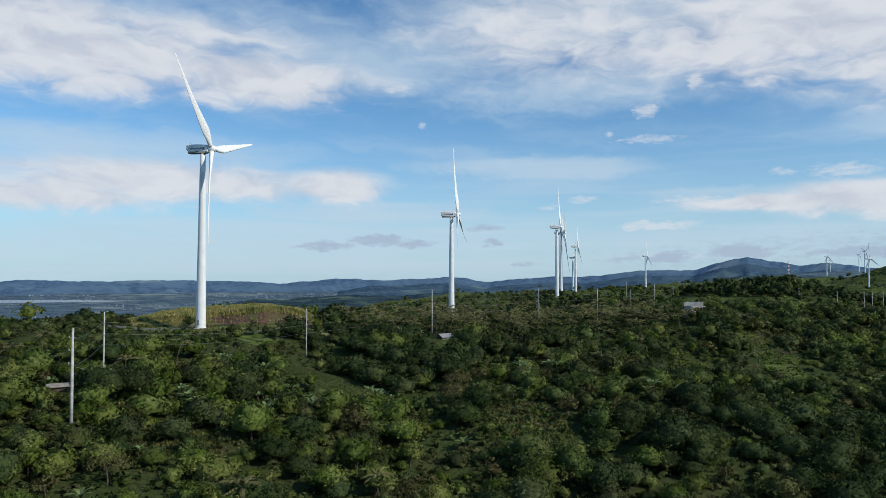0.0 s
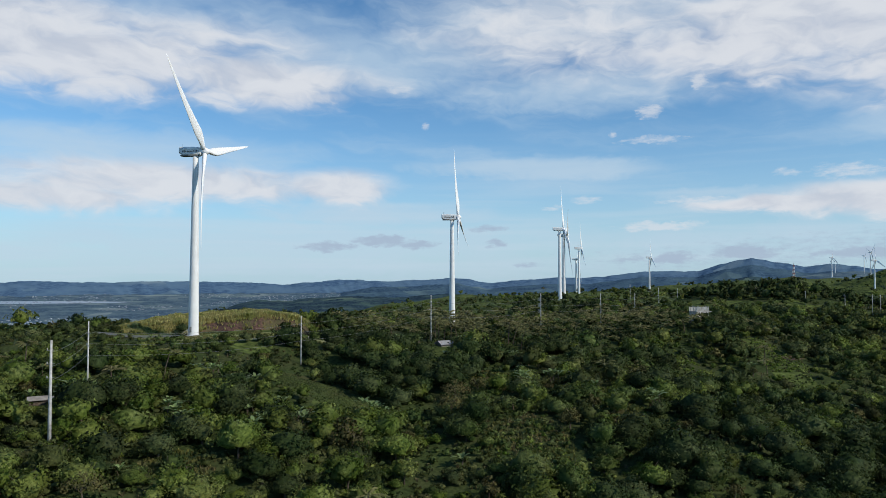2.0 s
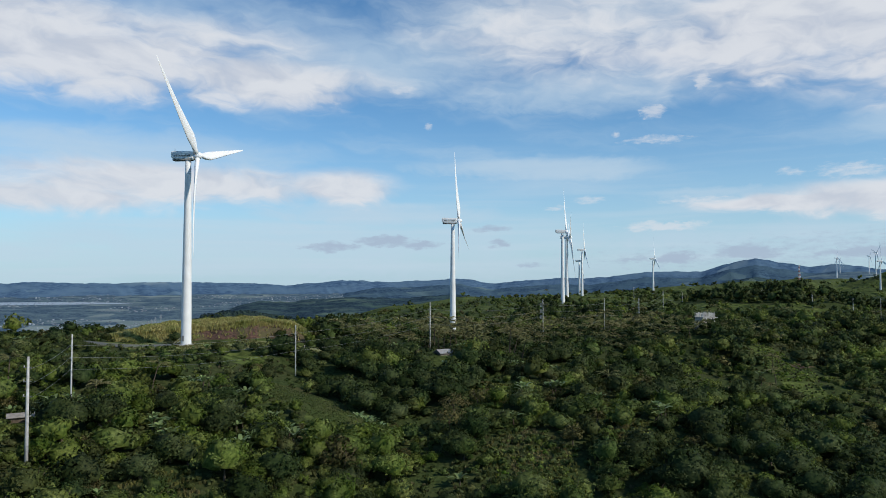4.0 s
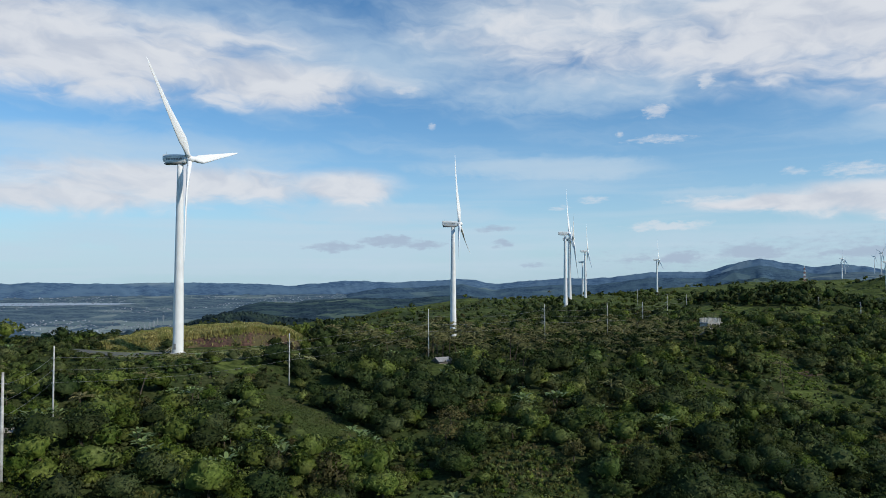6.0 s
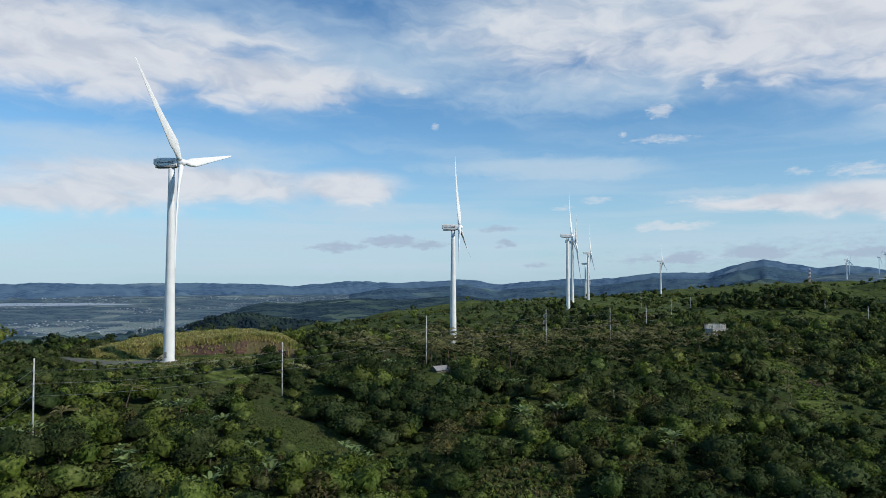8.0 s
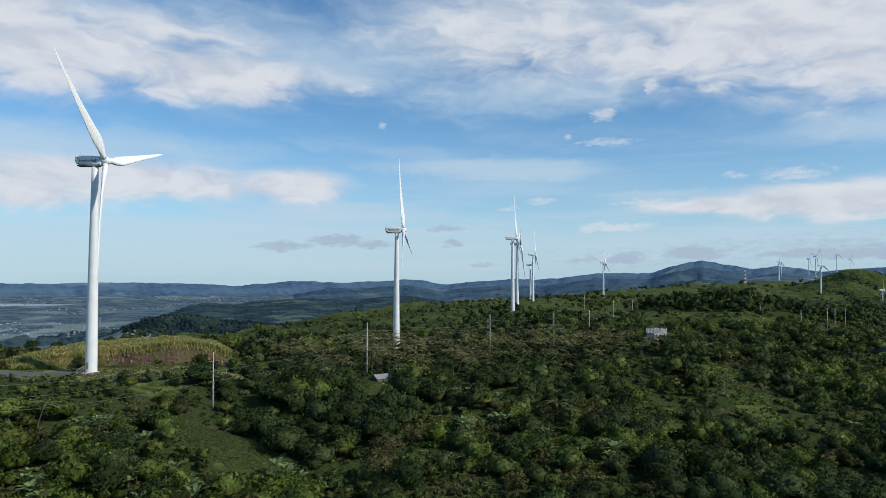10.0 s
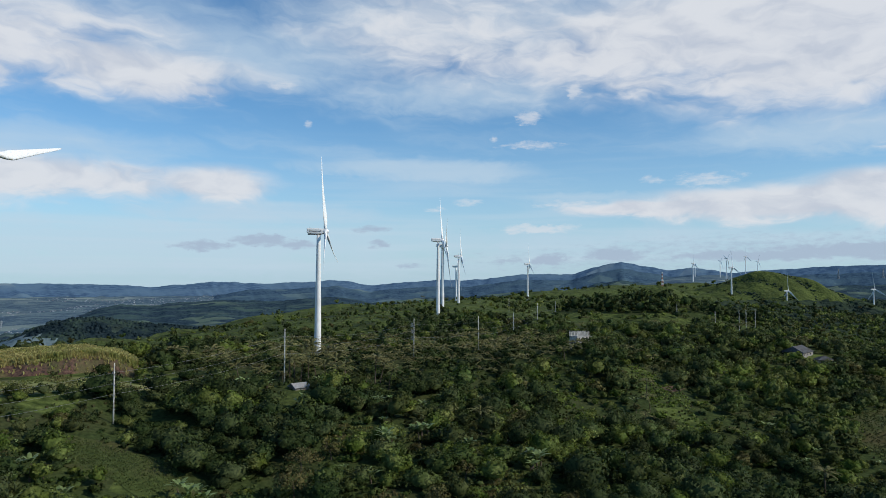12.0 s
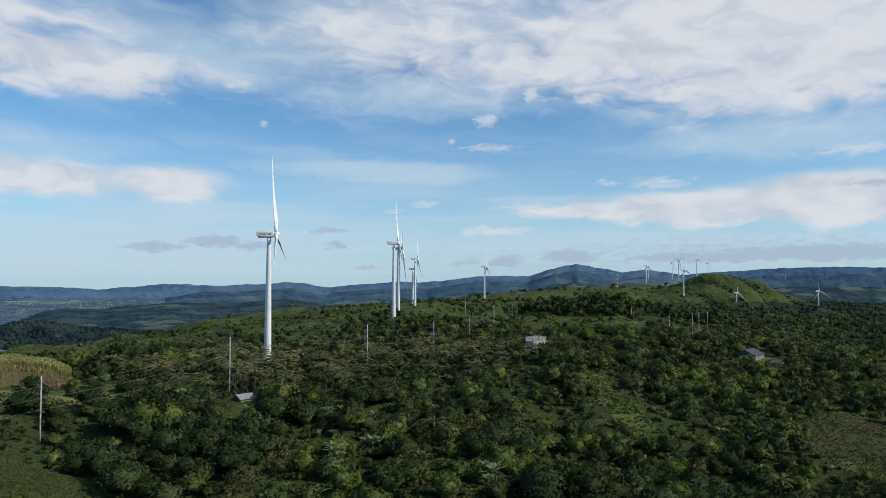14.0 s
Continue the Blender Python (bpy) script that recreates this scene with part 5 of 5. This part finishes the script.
LINE = [(-91.5, 172.5, 10.2), (-101.5, 209.0, 12.2), (-54.6, 279.0, 9.7), (-5.1, 326.5, 16.4), (55.9, 406.6, 15.2), (96, 433, 14.6), (135.4, 502, 12.6),
        (188.5, 620.6, 14.7), (238.9, 722.6, 11.9)]
for k, (x, y, top) in enumerate(LINE):
    if k == 0:
        pole(x, y, top, (2.4, 5.6, 8.9), "thick pale concrete utility pole with side brackets above the trees", 0.36, turn=20)
    else:
        pole(x, y, top, (3.5, 6.9, 10.2), "tall thin concrete utility pole standing among trees" if k != 4 else "utility pole with three switch frames on its side", 0.22, k == 4, turn=-35)
ATTACH = [(-0.5, 0.2, d) for d in (3.1, 6.5, 9.8)]
for (a, b) in zip(LINE[:-1], LINE[1:]):
    for ox, oy, d in ATTACH:
        wire((a[0] + ox, a[1] + oy, a[2] - d), (b[0] + ox, b[1] + oy, b[2] - d), math.dist(a[:2], b[:2]) * 0.02)
for x, y, top in ((204.6, 776.9, 15.6), (322.9, 731.6, 15.0), (341.5, 667.8, 10.6), (313.7, 554.1, 10.5), (350.8, 580, 9.7), (367.6, 596.3, 9.0), (392, 620, 8.2)):
    pole(x, y, top, (1.0, 3.4), "thin grey utility pole on the wooded hill", 0.2, turn=-60)


# ---------------------------------------------------------------- buildings
def gable_roof(bm, w, d, h, over, z, hip=0.0, t=0.14):
    """A pitched roof with overhang and thickness; hip: how far the ridge stops short of the ends."""
    x, y = w / 2 + over, d / 2 + over
    low = [(-x, -y, z), (x, -y, z), (x, y, z), (-x, y, z)]
    ridge_ = [(-x + hip, 0, z + h), (x - hip, 0, z + h)]
    for dz, flip in ((t, False), (0.0, True)):
        v = [bm.verts.new((p[0], p[1], p[2] + dz)) for p in low + ridge_]
        for f in ((0, 1, 5, 4), (2, 3, 4, 5), (1, 2, 5), (3, 0, 4)):
            bm.faces.new([v[k] for k in (f[::-1] if flip else f)])
    for a, b in ((0, 1), (1, 2), (2, 3), (3, 0)):
        p, q = low[a], low[b]
        bm.faces.new([bm.verts.new(c) for c in (p, q, (q[0], q[1], z + t), (p[0], p[1], z + t))])
    return bm


def house(name, x, y, z, w, d, h, roof_h, turn, label, hip=0.0, openings=(), walls=None, roof=None):
    root = tagged(new(name), label, "house")
    root.matrix_world = pose(x, y, z, 0, 0, turn)
    part("wall", box(bmesh.new(), -w / 2, w / 2, -d / 2, d / 2, -2.5, h), walls or M_WALL, root, "", False)
    part("roof", gable_roof(bmesh.new(), w, d, roof_h, 0.6, h, hip), roof or M_ROOF, root, "grey sheet-metal roof", False)
    for ox, ww, z0, z1 in openings:
        win = part("window", box(bmesh.new(), ox - ww / 2, ox + ww / 2, -d / 2 - 0.05, -d / 2 + 0.05, z0, z1), M_DARK, root, "near-black panel for the unlit inside of a window", False)
        part("window_sill", box(bmesh.new(), ox - ww / 2 - 0.1, ox + ww / 2 + 0.1, -d / 2 - 0.14, -d / 2, z0 - 0.1, z0 - 0.004), M_CONCRETE, win, "", False)
    return root


house("small_hut", 1.2, 317.5, float(ground_z(1.2, 317.5)) - 1.7, 6.4, 5.0, 2.3, 1.5, 32, "small hut with a pale grey metal roof among mango trees", walls=M_DULL)
house("farm_house", 311, 453, float(ground_z(311, 453)) - 0.8, 17, 13, 2.6, 3.6, 34, "long farm house under a grey pitched metal roof", 1.0, ((-7, 1.4, 0.7, 1.9), (-2, 1.4, 0.7, 1.9), (4, 1.4, 0.7, 1.9)), M_DULL, M_SLATE)
house("open_pavilion", 317, 436, float(ground_z(317, 436)) - 0.6, 9, 8, 2.8, 2.4, -20, "low pavilion with a dark grey hipped roof and beige walls", 4.4, ((-2.4, 1.8, 0.9, 2.1), (2.2, 1.8, 0.9, 2.1)), M_BEIGE, M_SLATE)
house("shed", -108, 197, float(ground_z(-108, 197)) - 0.9, 5.2, 3.4, 2.2, 0.8, 30, "wooden shed with a weathered grey metal roof below the trees", walls=M_BARK, roof=M_DULL)
house("white_house", 279, 580, -8.5, 12, 7, 3.0, 1.6, 15, "low house with a pale roof half hidden by trees")

root = tagged(new("unfinished_building"), "unfinished white concrete building with bare columns standing above its walls", "building")
root.matrix_world = pose(147.6, 410.5, 2.1, 0, 0, 24) @ Matrix.Scale(0.86, 4)
part("slab", box(bmesh.new(), -5.4, 5.4, -3.9, 3.9, -5, 0.4), M_CONCRETE, root, "", False)
for x0, x1, y0, y1 in ((-5.0, 5.0, -3.5, -3.3), (-5.0, 5.0, 3.3, 3.5), (-5.0, -4.8, -3.296, 3.296), (4.8, 5.0, -3.296, 3.296)):
    part("wall", box(bmesh.new(), x0, x1, y0, y1, 0.404, 2.9), M_WALL, root, "", False)
part("floor_slab", box(bmesh.new(), -5.3, 5.3, -3.8, 3.8, 2.904, 3.2), M_CONCRETE, root, "", False)
part("canopy_slab", box(bmesh.new(), 5.304, 7.6, -3.6, -0.8, 2.7, 2.9), M_PALE, root, "thin pale slab reaching out over the yard", False)
spots = [(-5.0 + k * 10.0 / 11, yy) for k in range(12) for yy in (-3.5, 3.5)] + [(xx, -2.1 + k * 1.4) for k in range(4) for xx in (-5.0, 5.0)]
for k, (x0, y0) in enumerate(spots):
    high = 5.6 + 0.45 * ((k * 7) % 5) / 4
    column = part("column", box(bmesh.new(), x0 - 0.17, x0 + 0.17, y0 - 0.17, y0 + 0.17, 3.204, high), M_PALE, root, "", False)
    part("rebar", rings(bmesh.new(), [circle(0.05, z, 5, x0, y0) for z in (high, high + 0.7)]), M_KEEL, column)
# solid dark panels on the wall, in place of shaded holes
for x0 in (-3.2, 0.0, 3.2):
    part("opening", box(bmesh.new(), x0 - 0.6, x0 + 0.6, -3.54, -3.46, 1.2, 2.4), M_DARK, root, "near-black panel for the shade inside an unglazed opening", False)
drape("bare_soil", 158, 398, 9, 5, 15, M_SOIL, "bare orange soil by the unfinished building", "ground", 0.15)
drape("bare_soil_yard", -34, 302, 5, 2.6, 15, M_SOIL, "bare brown yard by the track", "ground", 0.12)
drape("bare_soil_bank", 172, 352, 9, 4, 40, M_SOIL, "patch of bare soil on the slope", "ground", 0.15)
drape("fallow_field", 255, 300, 62, 25, 50, material("fallow", (0.028, 0.038, 0.011), (0.066, 0.076, 0.024), 0.5, 0.95, ((0.046, 0.042, 0.017), (0.080, 0.072, 0.030)), 0.06, 0.4, soft=0.05), "brownish fallow field on the lower slope", "ground", 0.15, 40)


# ---------------------------------------------------------------- lattice towers
def lattice(name, x, y, base, height, w0, w1, label, category, mats, arms=(), panels=9, r=0.12):
    root = tagged(new(name), label, category)
    root.matrix_world = pose(x, y, base, 0, 0, 25)
    w = lambda u: w0 + (w1 - w0) * u
    for k in range(panels):
        bm = bmesh.new()
        u0, u1 = k / panels, (k + 1) / panels
        c0 = [(sx * w(u0) / 2, sy * w(u0) / 2, u0 * height) for sx, sy in ((-1, -1), (1, -1), (1, 1), (-1, 1))]
        c1 = [(sx * w(u1) / 2, sy * w(u1) / 2, u1 * height) for sx, sy in ((-1, -1), (1, -1), (1, 1), (-1, 1))]
        for q in range(4):
            tube_between(bm, c0[q], c1[q], r * 1.3, 4)
            tube_between(bm, c0[q], c1[(q + 1) % 4], r, 4)
            tube_between(bm, c1[q], c0[(q + 1) % 4], r, 4)
            tube_between(bm, c1[q], c1[(q + 1) % 4], r, 4)
        part("lattice_panel", bm, mats[k % len(mats)], root, "", False)
    for z, reach in arms:
        bm = bmesh.new()
        tube_between(bm, (-reach, 0, z), (reach, 0, z), r * 1.4, 4)
        tube_between(bm, (-reach, 0, z), (0, 0, z + 2.2), r, 4)
        tube_between(bm, (reach, 0, z), (0, 0, z + 2.2), r, 4)
        part("cross_arm", bm, mats[0], root, "", False)
    return root


lattice("telecom_mast", 578, 1164, float(ground_z(578, 1164)) - 1, 25, 3.4, 1.0, "red and white lattice telecom mast on a knoll", "mast", (M_RED, M_WHITE), (), 8, 0.12)
for x, y, z, high in ((2121, 2652, 30, 42), (2297, 2611, 35, 42), (-847, 1883, -139, 27), (-862, 1947, -139, 27), (-903, 2065, -139, 27), (-932, 2166, -139, 27), (-942, 2219, -138, 27), (-979, 2334, -137, 27), (-1014, 2463, -135, 27)):
    lattice("power_pylon", x, y, z - 1, high, high / 7, high / 30, "grey lattice power pylon far off", "pylon", (M_PYLON,), ((high * 0.62, high / 6), (high * 0.76, high / 7), (high * 0.9, high / 8)), 7, 0.3)

# ---------------------------------------------------------------- the plain
lake = new("water_lake", mesh_np("water_lake", [(-2480, 3200, -106.3), (-2050, 3150, -106.3), (-1590, 3300, -106.3), (-1530, 3420, -106.3), (-1980, 3560, -106.3), (-2480, 3480, -106.3)], [[0, 1, 2, 3, 4, 5]], M_WATER, 6))
tagged(lake, "pale shining lake far out on the plain", "lake", kind="structure")
r_ = np.random.default_rng(55)
bv, bf = [], []
for _ in range(4000):
    a_, d_ = radians(r_.uniform(-38, 2)), r_.uniform(2300, 4700)
    x, y = d_ * math.sin(a_), d_ * math.cos(a_)
    if value_noise(np.array([x]), np.array([y]), 330, 57)[0] < 0.5:
        continue
    z, w, d, h = float(ground_z(x, y)), r_.uniform(1.2, 3.4), r_.uniform(1.2, 3.4), r_.uniform(1.2, 2.6)
    o = len(bv)
    bv += [(x + sx * w, y + sy * d, z + zz) for zz in (-3, h) for sx, sy in ((-1, -1), (1, -1), (1, 1), (-1, 1))]
    bf += [[o + q for q in f] for f in ((4, 5, 6, 7), (0, 1, 5, 4), (1, 2, 6, 5), (2, 3, 7, 6), (3, 0, 4, 7))]
town = new("distant_town", mesh_np("distant_town", bv, bf, M_TOWN, 4))
tagged(town, "pale specks of a town on the far plain, tinted haze blue", "town", kind="stuff")

# stair at the foot of the first turbine, and grass in the open places
stair = tagged(new("steel_stair"), "small pale steel stair with handrails up to the tower door", "stair")
stair.matrix_world = pose(-106.3, 300.2, 0, 0, 0, 20)
for k in range(8):
    part("step", box(bmesh.new(), -2.6 + 0.28 * k, -2.3 + 0.28 * k, -0.5, 0.5, 0.16 + 0.19 * k, 0.20 + 0.19 * k), M_INSUL, stair, "", False)
for yy in (-0.5, 0.5):
    bm = bmesh.new()
    tube_between(bm, (-2.7, yy, 1.0), (-0.4, yy, 2.7), 0.05)
    tube_between(bm, (-2.7, yy, 0), (-2.7, yy, 1.0), 0.05)
    tube_between(bm, (-0.4, yy, 0), (-0.4, yy, 2.7), 0.05)
    part("handrail", bm, M_PALE, stair, "pale painted handrail", False)

drape("crop_field", -44, 243, 12, 26, 49, material("crop_soil", (0.029, 0.042, 0.012), (0.066, 0.086, 0.026), 0.7, 0.95, ((0.044, 0.046, 0.018), (0.074, 0.076, 0.030)), 0.06, 0.3, soft=0.05), "small dark green crop field in rows", "field", 0.12, 40)
r_ = np.random.default_rng(70)
spots = []
for row in range(-13, 14):
    for k in range(-46, 47):
        u, v = row * 0.85 + r_.normal() * 0.08, k * 0.5 + r_.normal() * 0.15
        if (u / 11) ** 2 + (v / 23) ** 2 < 1 and r_.random() < 0.6:
            c_, s_ = math.cos(radians(49)), math.sin(radians(49))
            spots.append((-44 + u * c_ - v * s_, 243 + u * s_ + v * c_, 0.0))
spots = np.array(spots)
spots[:, 2] = ground_z(spots[:, 0], spots[:, 1]) + 0.05
tufts("crop_rows", spots, 0.45, 0.16, "rows of low green crops", material("crop_leaves", (0.042, 0.060, 0.015), (0.092, 0.118, 0.032), 0.5, 0.8, None, 0.1, per="island", vary=0.3, through_light=0.2), 69, 4)
r_ = np.random.default_rng(66)
spots = []
for _ in range(2600):
    a_, q_ = r_.uniform(0, 6.283), math.sqrt(r_.random())
    u, v = 46 * q_ * math.cos(a_), 16 * q_ * math.sin(a_)
    x, y = -94 + u * 0.985 - v * 0.174, 302 + u * 0.174 + v * 0.985
    if oval(x, y, -125, 297, 19, 7, 8) > 1 and value_noise(np.array([x]), np.array([y]), 7, 65)[0] > 0.42:
        spots.append((x, y, float(ground_z(x, y)) + 0.03))
tufts("pad_grass", spots, 0.55, 0.2, "uneven grass tufts on the turbine pad", material("pad_tufts", (0.075, 0.095, 0.022), (0.16, 0.175, 0.05), 0.3, 0.8, ((0.10, 0.09, 0.035), (0.17, 0.15, 0.06)), 0.08, per="island", vary=0.3, through_light=0.25), 64, 4)
r_ = np.random.default_rng(68)
spots = []
for _ in range(2400):
    a_, q_ = r_.uniform(0, 6.283), math.sqrt(r_.random())
    u, v = 61 * q_ * math.cos(a_), 25 * q_ * math.sin(a_)
    c_, s_ = math.cos(radians(50)), math.sin(radians(50))
    spots.append((255 + u * c_ - v * s_, 300 + u * s_ + v * c_, 0.0))
spots = np.array(spots)
spots[:, 2] = ground_z(spots[:, 0], spots[:, 1]) + 0.05
tufts("fallow_grass", spots, 0.6, 0.22, "dry brownish-green weeds on the fallow field", material("weeds", (0.038, 0.052, 0.014), (0.080, 0.094, 0.028), 0.3, 0.8, ((0.052, 0.056, 0.020), (0.085, 0.088, 0.030)), 0.05, per="island", vary=0.35, through_light=0.2), 67, 4)
r_ = np.random.default_rng(71)
X, Y = scatter(110, 540, 3.7, 72)
open_ = np.zeros(len(X), bool)
for cx, cy, rx, ry, turn in [(160, 338, 9, 46, -8), (25, 205, 13, 18, 0), (300, 420, 70, 34, 20)]:
    open_ |= oval(X, Y, cx, cy, rx * 1.2, ry * 1.2, turn) < 1
n_ = value_noise(X, Y, 38, 3) * 0.6 + value_noise(X, Y, 13, 4) * 0.4
open_ |= (n_ > 0.56) & (r_.random(len(X)) < 0.8)
clear = (oval(X, Y, -92, 303, 50, 18, 5) > 1) & (oval(X, Y, -105, 345, 46, 28, 16) > 1)
keep = open_ & clear
X, Y = X[keep], Y[keep]
M_MEADOW = material("meadow_grass", (0.045, 0.058, 0.018), (0.096, 0.102, 0.035), 0.4, 0.8, ((0.068, 0.063, 0.027), (0.113, 0.097, 0.047)), 0.1, per="island", vary=0.3, through_light=0.25)
tufts("meadow_grass", np.stack([X, Y, ground_z(X, Y) - 0.1], 1), 1.1, 0.3, "rough green grass in the gaps between the trees", M_MEADOW, 73, 6)

# lush grass in a lit tone: sunlight on these patches is in the colour
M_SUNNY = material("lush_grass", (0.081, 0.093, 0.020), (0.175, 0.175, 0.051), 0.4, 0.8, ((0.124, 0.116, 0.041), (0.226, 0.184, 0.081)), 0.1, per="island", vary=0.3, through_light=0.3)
spots = []
for cx, cy, rx, ry, turn in ((25, 205, 13, 18, 0), (208, 255, 18, 10, 20), (-60, 170, 10, 10, 0), (20, 262, 12, 16, 0), (60, 226, 9, 12, 0)):
    for _ in range(int(rx * ry * 2.0)):
        a_, q_ = r_.uniform(0, 6.283), math.sqrt(r_.random())
        u, v = q_ * rx * math.cos(a_), q_ * ry * math.sin(a_)
        x, y = cx + u * math.cos(radians(turn)) - v * math.sin(radians(turn)), cy + u * math.sin(radians(turn)) + v * math.cos(radians(turn))
        spots.append((x, y, 0.0))
spots = np.array(spots)
spots[:, 2] = ground_z(spots[:, 0], spots[:, 1]) - 0.1
tufts("lush_grass", spots, 1.0, 0.22, "tall lush yellow-green grass on slopes, colour brightened as if in sun", M_SUNNY, 79, 6)
for x, y in ((-34, 318), (-46, 314.5), (-58, 311)):
    post = tagged(new("fence_post"), "short pale concrete fence post beside the grass track", "fence post", "fence posts along the track")
    post.matrix_world = pose(x, y, float(ground_z(x, y)) - 0.4)
    part("shaft", rings(bmesh.new(), [circle(r, z, 8) for r, z in ((0.12, 0), (0.11, 2.1), (0.07, 2.2))]), M_POLE, post)
    part("footing", rings(bmesh.new(), [circle(r, z, 8) for r, z in ((0.3, 0), (0.3, 0.45), (0.2, 0.5))]), M_CONCRETE, post)
